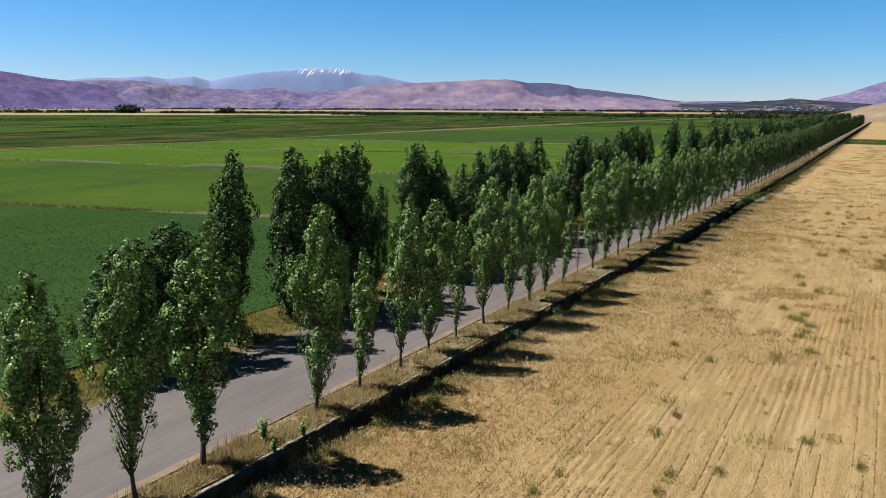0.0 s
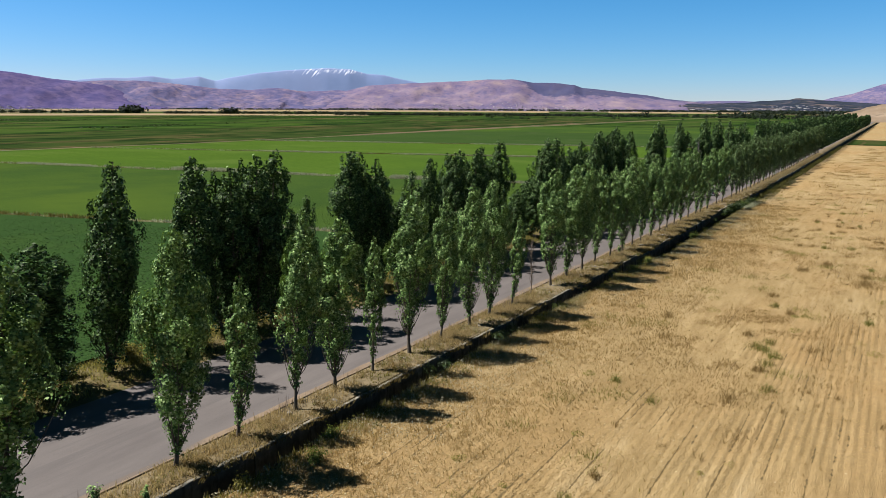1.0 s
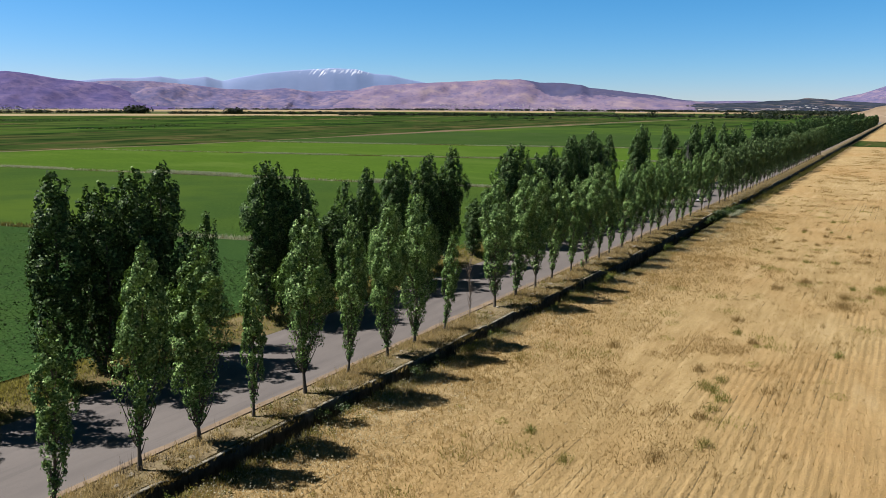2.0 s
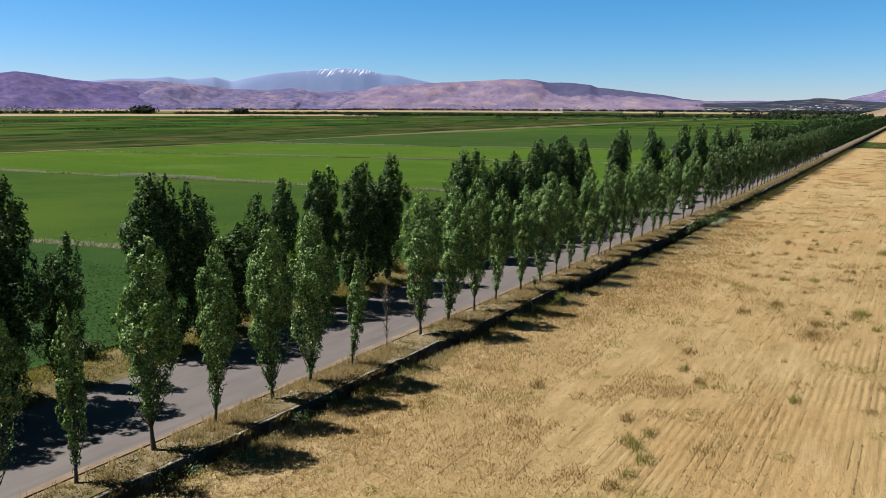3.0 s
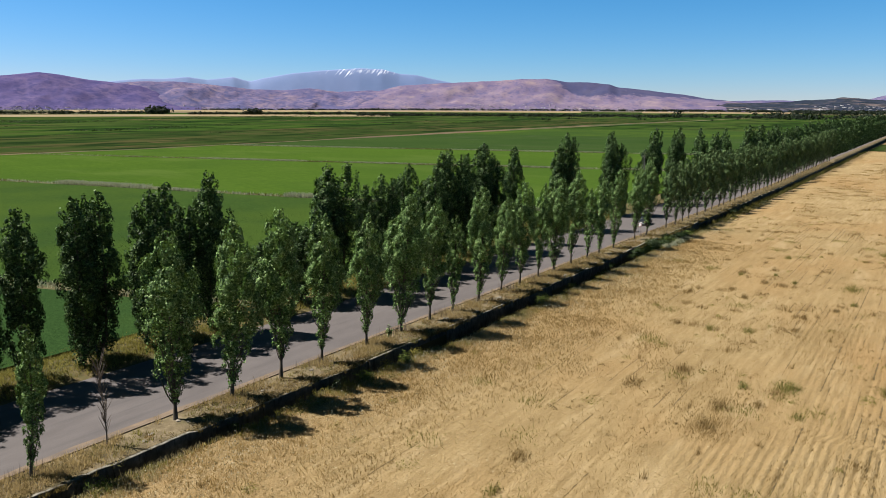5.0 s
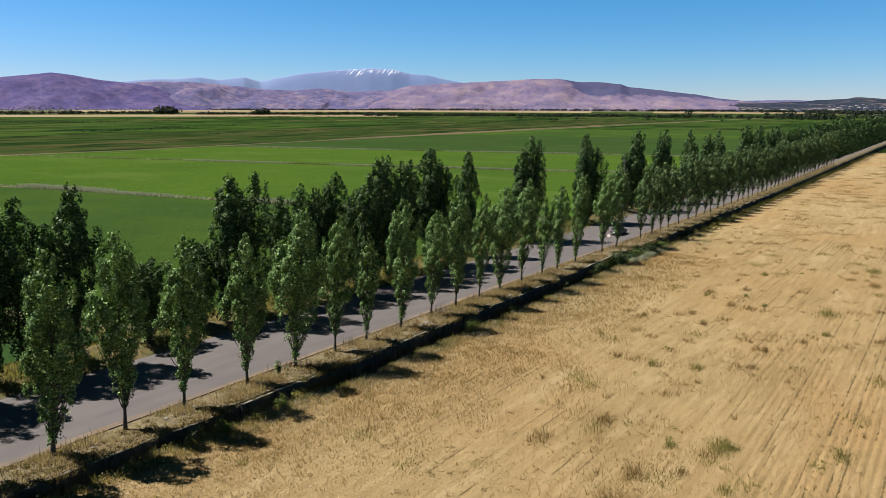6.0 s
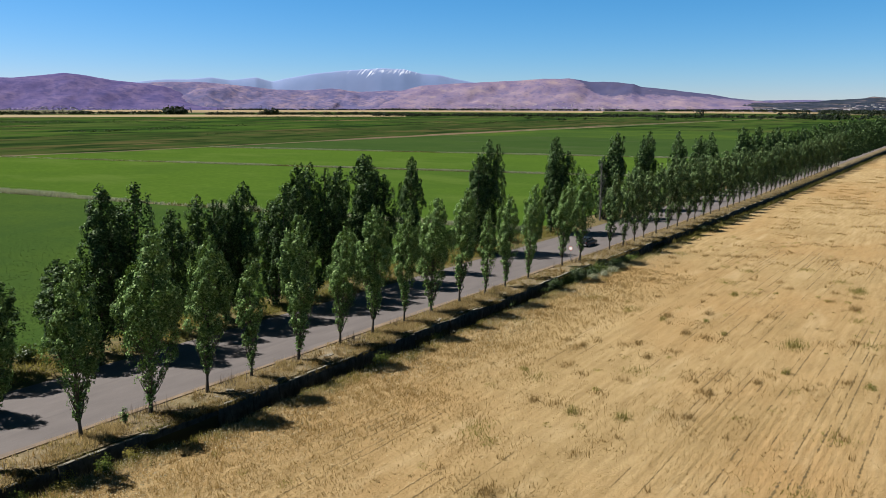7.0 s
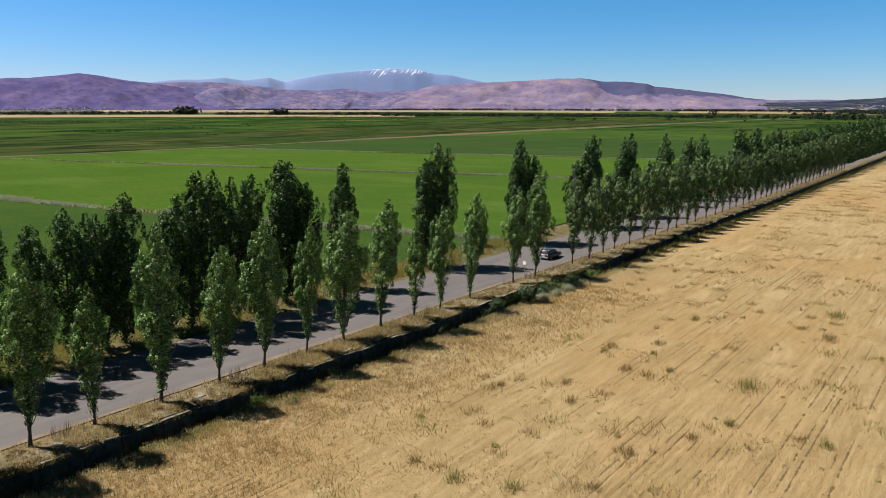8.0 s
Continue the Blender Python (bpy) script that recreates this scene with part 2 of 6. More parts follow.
# distance haze is mixed into these slope colours as mauve, pink and lilac
M_HAZE_MAUVE = earthy("hazed_mauve_slope", [(0.35, (0.121, 0.108, 0.2754)), (0.5, (0.1728, 0.1426, 0.324)), (0.65, (0.2322, 0.1836, 0.3564))], 0.007, layers=[(0.022, (1, 1, 1), 0.5, 0.62, (0.1026, 0.09936, 0.2592), 0.7), (0.004, (1, 1, 1), 0.5, 0.65, (0.216, 0.1674, 0.324), 0.5), (0.05, (1, 1, 1), 0.54, 0.64, (0.0918, 0.0918, 0.2484), 0.5)], spec=0.0)
M_HAZE_PINK = earthy("hazed_pink_slope", [(0.35, (0.216, 0.1782, 0.3132)), (0.5, (0.3132, 0.243, 0.351)), (0.65, (0.4536, 0.3402, 0.3888))], 0.006, layers=[(0.024, (1, 1, 1), 0.5, 0.62, (0.1512, 0.1458, 0.3024), 0.75), (0.003, (1, 1, 1), 0.5, 0.62, (0.216, 0.1944, 0.3618), 0.55), (0.05, (1, 1, 1), 0.54, 0.64, (0.1296, 0.1296, 0.2808), 0.55), (0.012, (1, 1, 1), 0.55, 0.66, (0.4968, 0.378, 0.3996), 0.6)], spec=0.0)
M_HAZE_LILAC = earthy("hazed_lilac_foothill", [(0.35, (0.165, 0.1595, 0.3135)), (0.5, (0.2475, 0.209, 0.3575)), (0.65, (0.374, 0.2915, 0.3905))], 0.007, layers=[(0.022, (1, 1, 1), 0.48, 0.60, (0.1375, 0.143, 0.3025), 0.8), (0.003, (1, 1, 1), 0.5, 0.62, (0.1815, 0.1815, 0.3685), 0.6), (0.05, (1, 1, 1), 0.52, 0.62, (0.11, 0.121, 0.264), 0.6), (0.012, (1, 1, 1), 0.58, 0.68, (0.44, 0.33, 0.396), 0.6)], spec=0.0)


def scrubby(m):
    """Lays haze-blued scrub over a slope where its scrub value is high, ragged by noise."""
    nodes, links = m.node_tree.nodes, m.node_tree.links
    b = nodes["Principled BSDF"]
    bare = b.inputs["Base Color"].links[0].from_socket
    where = nodes.new("ShaderNodeAttribute")
    where.attribute_name = "scrub"
    n = noise_of(nodes, links, 0.016, 5.0, rough=0.68)
    total = nodes.new("ShaderNodeMath")
    total.operation = "MULTIPLY_ADD"
    total.inputs[1].default_value = 2.6
    links.new(n.outputs["Fac"], total.inputs[0])
    links.new(where.outputs["Fac"], total.inputs[2])
    mask = ramp_of(nodes, [(0.0, (0, 0, 0)), (1.0, (0.85, 0.85, 0.85))])
    low = nodes.new("ShaderNodeMapRange")
    low.inputs["From Min"].default_value, low.inputs["From Max"].default_value = 1.62, 1.95
    links.new(total.outputs[0], low.inputs["Value"])
    links.new(low.outputs[0], mask.inputs["Fac"])
    # haze goes into the scrub colour as extra blue
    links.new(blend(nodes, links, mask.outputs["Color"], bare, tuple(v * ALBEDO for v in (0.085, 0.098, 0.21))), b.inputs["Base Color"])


scrubby(M_HAZE_PINK)
M_HILL_TAN = earthy("dry_hill", [(0.35, (0.30, 0.22, 0.15)), (0.65, (0.46, 0.35, 0.25))], 0.01, layers=[(0.04, (1, 1, 1), 0.55, 0.68, (0.16, 0.13, 0.1), 0.7)])
M_WOOD_FAR = leafy("far_tree_leaves", [(0.0, (0.014, 0.026, 0.018)), (1.0, (0.042, 0.060, 0.038))], 0.05, 0.8, 0.1)
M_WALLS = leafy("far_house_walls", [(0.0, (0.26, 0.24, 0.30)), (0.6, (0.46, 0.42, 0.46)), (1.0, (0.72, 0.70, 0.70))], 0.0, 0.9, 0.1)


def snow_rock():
    """Rock blued by painted haze, with slanting streaks of old snow near the summit."""
    m, nodes, links, b = tree_of("snowy_hazed_rock")
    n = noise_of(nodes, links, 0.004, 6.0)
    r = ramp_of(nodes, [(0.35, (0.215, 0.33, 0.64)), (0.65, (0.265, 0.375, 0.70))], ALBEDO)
    links.new(n.outputs["Fac"], r.inputs["Fac"])
    g = nodes.new("ShaderNodeNewGeometry")
    s = nodes.new("ShaderNodeSeparateXYZ")
    links.new(g.outputs["Position"], s.inputs[0])

    def ranged(socket, lo, hi, a, b):
        q = nodes.new("ShaderNodeMapRange")
        q.interpolation_type = "SMOOTHSTEP"
        for key, value in (("From Min", lo), ("From Max", hi), ("To Min", a), ("To Max", b)):
            q.inputs[key].default_value = value
        links.new(socket, q.inputs["Value"])
        return q.outputs[0]

    def sums(a, b, op="ADD"):
        q = nodes.new("ShaderNodeMath")
        q.operation = op
        for i, v in enumerate((a, b)):
            if hasattr(v, "links"):
                links.new(v, q.inputs[i])
            else:
                q.inputs[i].default_value = v
        return q.outputs[0]

    across = nodes.new("ShaderNodeVectorMath")
    across.operation = "DOT_PRODUCT"
    across.inputs[1].default_value = (0.755, 0.656, 0.0)
    links.new(g.outputs["Position"], across.inputs[0])
    side = across.outputs["Value"]
    spot = nodes.new("ShaderNodeCombineXYZ")
    links.new(sums(sums(side, 0.042, "MULTIPLY"), sums(s.outputs["Z"], -0.034, "MULTIPLY")), spot.inputs["X"])
    links.new(sums(s.outputs["Z"], 0.008, "MULTIPLY"), spot.inputs["Y"])
    streak = nodes.new("ShaderNodeTexNoise")
    streak.inputs["Scale"].default_value, streak.inputs["Detail"].default_value, streak.inputs["Roughness"].default_value = 1.5, 4.0, 0.62
    links.new(spot.outputs[0], streak.inputs["Vector"])
    zone = sums(ranged(side, -330, 10, -0.11, 0.06), ranged(side, 190, 330, 0.06, -0.14))
    total = sums(sums(streak.outputs["Fac"], zone), sums(ranged(s.outputs["Z"], 190, 232, -0.20, 0.0), ranged(s.outputs["Z"], 242, 256, 0.0, -0.05)))
    mask = ramp_of(nodes, [(0.612, (0, 0, 0)), (0.72, (0.8, 0.8, 0.8))])
    links.new(total, mask.inputs["Fac"])
    links.new(blend(nodes, links, mask.outputs["Color"], r.outputs["Color"], (0.72, 0.75, 0.84)), b.inputs["Base Color"])
    b.inputs["Roughness"].default_value = 0.95
    return m


M_SNOW = snow_rock()
M_CARPAINT = plain("black_car_paint", (0.008, 0.009, 0.011), 0.3)
M_GLASS = plain("dark_car_glass", (0.02, 0.025, 0.03), 0.06)
M_TYRE = plain("tyre_rubber", (0.02, 0.02, 0.02), 0.85)
M_RIM = plain("alloy_rim", (0.45, 0.45, 0.46), 0.35, 0.9)
M_CHROME = plain("bright_trim", (0.6, 0.6, 0.62), 0.3, 0.9)
M_RED = plain("red_lamp", (0.30, 0.02, 0.02), 0.25)
M_WHITE = plain("white_paint", (0.75, 0.74, 0.71), 0.5)
M_STEEL = plain("galvanised_steel", (0.35, 0.35, 0.35), 0.5, 0.7)
M_SAND = earthy("road_sand", [(0.3, (0.25, 0.185, 0.13)), (0.7, (0.40, 0.30, 0.215))], 0.7, layers=[(0.3, (1, 0.3, 1), 0.46, 0.6, (0.21, 0.18, 0.165), 0.9)], bump=0.01)
M_BROWN_WEED = leafy("brown_weed_leaves", [(0.0, (0.20, 0.14, 0.055)), (0.5, (0.33, 0.235, 0.095)), (1.0, (0.48, 0.36, 0.17))], 0.4, 0.8, 0.05, (0.4, 0.28, 0.1))
M_STONE = earthy("pale_rubble", [(0.3, (0.3, 0.26, 0.2)), (0.7, (0.55, 0.5, 0.42))], 4.0, bump=0.02)

M_SEED = leafy("golden_seed_heads", [(0.0, (0.627, 0.4655, 0.2316)), (0.5, (0.817, 0.646, 0.3726)), (1.0, (1.1, 0.98, 0.66))], 0.5, 0.8, 0.05, (1.0, 0.77, 0.39))
M_SAGE = leafy("sage_weed_leaves", [(0.0, (0.25, 0.2375, 0.0625)), (0.6, (0.425, 0.3875, 0.1063)), (1.0, (0.6, 0.525, 0.175))], 0.4, 0.8, 0.05, (0.55, 0.5, 0.1125))
# bare soil colour with the shade between the rows painted into it
M_FURROW = earthy("shaded_furrow_soil", [(0.3, (0.14, 0.10, 0.045)), (0.7, (0.26, 0.185, 0.085))], 3.0, stretch=(1, 0.4, 1))
M_CLUMP = leafy("dead_weed_stems", [(0.0, (0.3091, 0.1996, 0.07728)), (0.6, (0.5152, 0.3541, 0.1417)), (1.0, (0.7213, 0.5281, 0.2447))], 0.45, 0.8, 0.05, (0.644, 0.425, 0.1546))
M_GOLD = leafy("golden_grass", [(0.0, (0.36, 0.235, 0.085)), (0.5, (0.62, 0.43, 0.175)), (1.0, (0.92, 0.72, 0.36))], 0.45, 0.8, 0.05, (0.85, 0.58, 0.22))
M_CREAM = leafy("cream_grass", [(0.0, (0.46, 0.39, 0.19)), (0.6, (0.74, 0.64, 0.36)), (1.0, (1.05, 0.95, 0.66))], 0.5, 0.8, 0.04, (0.85, 0.70, 0.36))
M_BANK_GRASS = leafy("pale_bank_grass", [(0.0, (0.34, 0.38, 0.22)), (0.6, (0.62, 0.66, 0.46)), (1.0, (0.90, 0.92, 0.74))], 0.4, 0.8, 0.05, (0.7, 0.75, 0.45))
# the wooded low hills get painted haze too, a blue cast in the base
M_FAR_SCRUB = earthy("hazed_wooded_slope", [(0.35, (0.035, 0.048, 0.080)), (0.65, (0.066, 0.080, 0.118))], 0.012, layers=[(0.016, (0.3, 1.6, 1.6), 0.54, 0.61, (0.27, 0.215, 0.21), 0.75), (0.03, (1, 1, 1), 0.5, 0.6, (0.035, 0.05, 0.06), 0.7)], spec=0.0)
M_FRESH = leafy("fresh_weed_leaves", [(0.0, (0.12, 0.17, 0.04)), (0.6, (0.20, 0.27, 0.065)), (1.0, (0.32, 0.38, 0.12))], 0.35, 0.7, 0.1, (0.3, 0.4, 0.07))
# ---- mesh helpers ----
import functools

rng = np.random.default_rng(7)


def fast_mesh(name, verts, faces, mat, smooth=False):
    """A mesh from arrays; all its faces have the same number of corners."""
    verts, faces = np.asarray(verts, dtype=np.float32), np.asarray(faces, dtype=np.int32)
    me = bpy.data.meshes.new(name)
    me.vertices.add(len(verts))
    me.vertices.foreach_set("co", verts.ravel())
    me.loops.add(faces.size)
    me.loops.foreach_set("vertex_index", faces.ravel())
    me.polygons.add(len(faces))
    me.polygons.foreach_set("loop_start", np.arange(0, faces.size, faces.shape[1], dtype=np.int32))
    if smooth:
        me.polygons.foreach_set("use_smooth", np.ones(len(faces), dtype=bool))
    me.update(calc_edges=True)
    me.validate()
    me.materials.append(mat)
    return me


def part(name, data, parent, label="", m=None):
    """One mesh, or a bmesh with its material, linked under a thing or a part."""
    if isinstance(data, tuple):
        bm, mat = data
        data = bpy.data.meshes.new(name)
        bm.to_mesh(data)
        bm.free()
        data.materials.append(mat)
    ob = new(name, data)
    ob.parent = parent
    if m is not None:
        ob.matrix_local = m
    return tagged(ob, label)


def join(*pieces):
    """Arrays of vertices and faces, joined into one."""
    vs, fs, n = [], [], 0
    for v, f in pieces:
        vs.append(v)
        fs.append(np.asarray(f) + n)
        n += len(v)
    return np.concatenate(vs), np.concatenate(fs)


@functools.lru_cache(maxsize=None)
def noise_table(seed):
    return np.random.default_rng(seed).random((257, 257))


def lattice(x, y, scale, seed=0):
    """Smooth value noise from 0 to 1 over a plan."""
    r = noise_table(seed)
    u, v = np.asarray(x, dtype=float) / scale + 1000.37, np.asarray(y, dtype=float) / scale + 1000.71
    i, j = np.floor(u).astype(int), np.floor(v).astype(int)
    a, b = u - i, v - j
    a, b = a * a * (3 - 2 * a), b * b * (3 - 2 * b)
    i, j = i % 256, j % 256
    return (r[i, j] * (1 - a) + r[i + 1, j] * a) * (1 - b) + (r[i, j + 1] * (1 - a) + r[i + 1, j + 1] * a) * b


def fractal(x, y, scale, seed=0, octaves=4):
    return sum(lattice(x, y, scale / 2 ** k, seed + k) / 2 ** k for k in range(octaves)) / (2 - 2 ** (1 - octaves))


def level(y):
    """The plain falls gently along the road and then lies flat."""
    return 0.78 - 0.0075 * np.clip(y, -60, 300)


def wall_x(y):
    """The road-side face of the channel."""
    return np.interp(y, [0, 35, 75, 125, 150, 400], [-30.3, -30.1, -29.55, -29.1, -29.1, -29.3])


def gap(y):
    """The width of the channel: it widens along the way."""
    return np.interp(y, [0, 102, 122, 400], [2.6, 2.6, 3.8, 3.8]) + 0.6 * (lattice(y * 0, y, 5.0, 3) - 0.5)


def field_x(y):
    """Where the grain field begins, at the lip of the channel."""
    return wall_x(y) + gap(y)


def sheet(name, xs, ys, height, mat, place=None, smooth=True):
    """A gridded sheet; place(c, y) turns a column into x."""
    c, y = np.meshgrid(np.asarray(xs, dtype=float), np.asarray(ys, dtype=float), indexing="ij")
    x = place(c, y) if place else c
    v = np.stack([x, y, height(x, y, c)], -1).reshape(-1, 3)
    n, k = c.shape
    i = (np.arange(n - 1)[:, None] * k + np.arange(k - 1)).ravel()
    return fast_mesh(name, v, np.stack([i, i + k, i + k + 1, i + 1], -1), mat, smooth)


def blades(p, h, w, lean):
    """Grass blades: one bent blade of two triangles at each point."""
    n = len(p)
    a = rng.random(n) * 2 * np.pi
    side = np.stack([np.cos(a), np.sin(a), np.zeros(n)], -1) * (w / 2)[:, None]
    b = rng.random(n) * 2 * np.pi
    off = np.stack([np.cos(b), np.sin(b), np.zeros(n)], -1) * (lean * h)[:, None]
    up = np.zeros((n, 3))
    up[:, 2] = h
    v = np.stack([p - side, p + side, p + off + up], 1).reshape(-1, 3)
    return v, np.arange(3 * n).reshape(-1, 3)


def leaves(c, nrm, size, droop=0.25):
    """Folded diamond leaves at the points c, facing roughly along nrm."""
    n = len(c)
    nrm = nrm / (np.linalg.norm(nrm, axis=1, keepdims=True) + 1e-9)
    t = rng.normal(size=(n, 3))
    t -= nrm * (t * nrm).sum(1, keepdims=True)
    t /= np.linalg.norm(t, axis=1, keepdims=True) + 1e-9
    s = np.cross(nrm, t)
    size = size[:, None]
    v = np.stack([c + t * size * 0.62, c + s * size * 0.42 + nrm * size * droop, c - t * size * 0.5, c - s * size * 0.42 + nrm * size * droop], 1).reshape(-1, 3)
    return v, np.arange(4 * n).reshape(-1, 4)


def tube(points, radii, sides=6):
    """A tube along points."""
    points, radii = np.asarray(points, dtype=float), np.asarray(radii, dtype=float)
    k = len(points)
    d = np.gradient(points, axis=0)
    d /= np.linalg.norm(d, axis=1, keepdims=True) + 1e-9
    ref = np.tile([0.31, 0.95, 0.05], (k, 1))
    u = np.cross(d, ref)
    u /= np.linalg.norm(u, axis=1, keepdims=True) + 1e-9
    w = np.cross(d, u)
    a = np.arange(sides) * 2 * np.pi / sides
    v = points[:, None] + radii[:, None, None] * (np.cos(a)[None, :, None] * u[:, None] + np.sin(a)[None, :, None] * w[:, None])
    f = []
    for i in range(k - 1):
        for j in range(sides):
            m = (j + 1) % sides
            f.append((i * sides + j, i * sides + m, (i + 1) * sides + m, (i + 1) * sides + j))
    return v.reshape(-1, 3), np.array(f)


def block(size, bevel=0.02, at=(0, 0, 0), segments=1):
    bm = bmesh.new()
    bmesh.ops.create_cube(bm, size=1, matrix=Matrix.Translation(at) @ Matrix.Diagonal((*size, 1)))
    if bevel:
        bmesh.ops.bevel(bm, geom=bm.edges[:], offset=bevel, segments=segments, affect="EDGES")
    return bm


def disc_solid(radius, depth, m, sides=24, bevel=0.0):
    bm = bmesh.new()
    bmesh.ops.create_cone(bm, cap_ends=True, segments=sides, radius1=radius, radius2=radius, depth=depth, matrix=m)
    if bevel:
        rim = [e for e in bm.edges if all(len(f.verts) > 4 for f in e.link_faces) or any(len(f.verts) > 4 for f in e.link_faces)]
        bmesh.ops.bevel(bm, geom=rim, offset=bevel, segments=2, affect="EDGES")
    return bm

# ---- the land ----
ROAD_NEAR, ROAD_FAR = -33.0, -44.6
Y_ROWS = np.concatenate([[-4900, -2500, -1200, -600, -300, -150, -80], np.arange(-40, 340, 6.0), np.arange(340, 700, 20.0), [760, 850, 1000, 1250, 1600, 2100, 2800, 3600, 4900]])
LEFT = [-4900, -3000, -1800, -1100, -700, -450, -345, -250, -180, -120, -85, -65, -56, -52, -50.5, -49, -47.5, -46, -44.6, -40, -36, -33]
CUT = [-2.4, -1.6, -0.8, -0.2, 0.02, 0.1]
BED = [0.35, 0.6, 0.75, 0.85, 1.0, 1.15, 1.6, 2.4]
RIGHT = [-20, -12, 0, 20, 50, 100, 200, 400, 800, 1500, 2600, 4900]
COLS = [(c, 0) for c in LEFT] + [(c, 1) for c in CUT] + [(c, 2) for c in BED] + [(c, 0) for c in RIGHT]


def land_z(x, y):
    """The height of the ground, with the berm beside the road and the channel cut into it."""
    z = level(y)
    u = x - wall_x(y)
    q = np.where(u < 0.1, u * 0.8, 0.08 + (u - 0.1) / (gap(y) - 0.1) * 0.92)
    dig = np.interp(q, [0.0, 0.08, 0.6, 0.78, 1.0, 1.08], [0.0, -1.6, -1.65, -1.2, -0.12, 0.0])
    berm = np.interp(x, [-51.5, -49.5, -47.5, -45.6, -44.6], [0.0, 0.55, 0.45, 0.12, 0.0]) * (0.4 + fractal(x, y, 9.0, 3) * 1.2)
    bumps = np.where((u < -0.1) & (u > -3.0) & (x > ROAD_NEAR + 0.2), (fractal(x, y, 1.6, 5) - 0.4) * 0.22, 0.0)
    return z + dig + berm + bumps


kind = np.array([k for _, k in COLS])
sheet_ob = new("ground", sheet("ground", np.arange(len(COLS)), Y_ROWS, lambda x, y, c: land_z(x, y) - 0.02 - np.where(x > field_x(y) + 0.4, 0.35, 0.0), M_GROUND,
                               place=lambda c, y: np.array([q for q, _ in COLS])[c.astype(int)] * np.where(kind[c.astype(int)] == 2, gap(y), 1.0) + np.where(kind[c.astype(int)] > 0, wall_x(y), 0.0)))
tagged(sheet_ob, "flat dry plain of soil and fields reaching the mountains", "ground", kind="structure")

YN = np.concatenate([np.arange(-40, 330, 1.5), np.arange(330, 1400, 20.0)])
YF = np.concatenate([np.arange(-60, 330, 6.0), np.arange(330, 1420, 30.0)])
road = new("road", sheet("road", [ROAD_FAR, -43, -41, -39, -37, -35, ROAD_NEAR], YF, lambda x, y, c: level(y) + 0.05 + 0.06 * (1 - ((x + 38.8) / 5.8) ** 2), M_ROAD))
tagged(road, "worn grey asphalt country road between poplar rows", "road", kind="structure")
verge = new("verge", sheet("verge", np.linspace(0, 1, 9), YN, lambda x, y, c: land_z(np.minimum(x, wall_x(y) - 0.12), y) + 0.03 + 0.05 * np.sin(c * np.pi), M_VERGE,
                           place=lambda c, y: (ROAD_NEAR + 0.12) * (1 - c) + (wall_x(y) - 0.22) * c))
tagged(verge, "narrow verge of dry grass and pale soil beside the road", "verge", kind="structure")
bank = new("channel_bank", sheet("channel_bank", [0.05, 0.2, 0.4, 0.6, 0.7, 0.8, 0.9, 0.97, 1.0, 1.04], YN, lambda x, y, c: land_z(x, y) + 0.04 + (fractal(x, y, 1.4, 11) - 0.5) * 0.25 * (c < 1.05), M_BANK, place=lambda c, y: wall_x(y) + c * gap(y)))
tagged(bank, "dark weedy earth bed and bank of a dry irrigation channel", "ditch", kind="structure")
shoulder = new("shoulder", sheet("shoulder", np.linspace(-51.5, ROAD_FAR - 0.02, 13), YN, lambda x, y, c: land_z(x, y) + 0.03 + (fractal(x, y, 2.0, 17) - 0.4) * 0.15, M_SHOULDER))
tagged(shoulder, "overgrown grassy shoulder under the far poplar row", "verge", kind="structure")
sand = new("road_sand", sheet("road_sand", np.linspace(0, 1, 5), YN, lambda x, y, c: level(y) + 0.054 + 0.06 * (1 - ((x + 38.8) / 5.8) ** 2) + 0.008 * np.sin(c * np.pi), M_SAND,
                              place=lambda c, y: (ROAD_NEAR - 0.05) * c + (ROAD_NEAR - 0.12 - 0.75 * fractal(y * 0, y, 9.0, 41) ** 1.5 - 0.25 * lattice(y * 0, y, 0.9, 5)) * (1 - c)))
tagged(sand, "pale sand drifted along the road edge", "sand", kind="structure")
kerb_v = sheet("kerb", [0.0, 0.01, 0.14, 0.15], YF, lambda x, y, c: level(y) + np.where((c > 0.005) & (c < 0.145), 0.10, 0.0), M_KERB, place=lambda c, y: ROAD_NEAR - 0.02 + c)
tagged(new("kerb", kerb_v), "low weathered sandy kerb along the road edge", "kerb", kind="structure")


def drill(x):
    """1 on a drill row, -1 in the gap between two rows."""
    return np.cos((x + 25.73) * 2 * np.pi / 0.54)


def row_strength(x, y):
    """The drill rows are trampled out towards the channel and in patches."""
    return np.clip((x + 21) / 13, 0.12, 1) * np.clip(fractal(x, y * 0.6, 18.0, 71) * 3.2 - 0.75, 0.15, 1)


def rows_z(x, y):
    fade = np.clip((205 - y) / 100, 0, 1) * np.clip((19 - x) / 3, 0, 1)
    return level(y) + 0.03 + fade * (0.060 * drill(x) * np.interp(y, [95, 135], [1, 0.6]) * row_strength(x, y) * (0.25 + 1.1 * lattice(x * 3.0, y * 0.6, 4.0, 18)) + (fractal(x, y, 3.0, 21, 3) - 0.5) * 0.18)


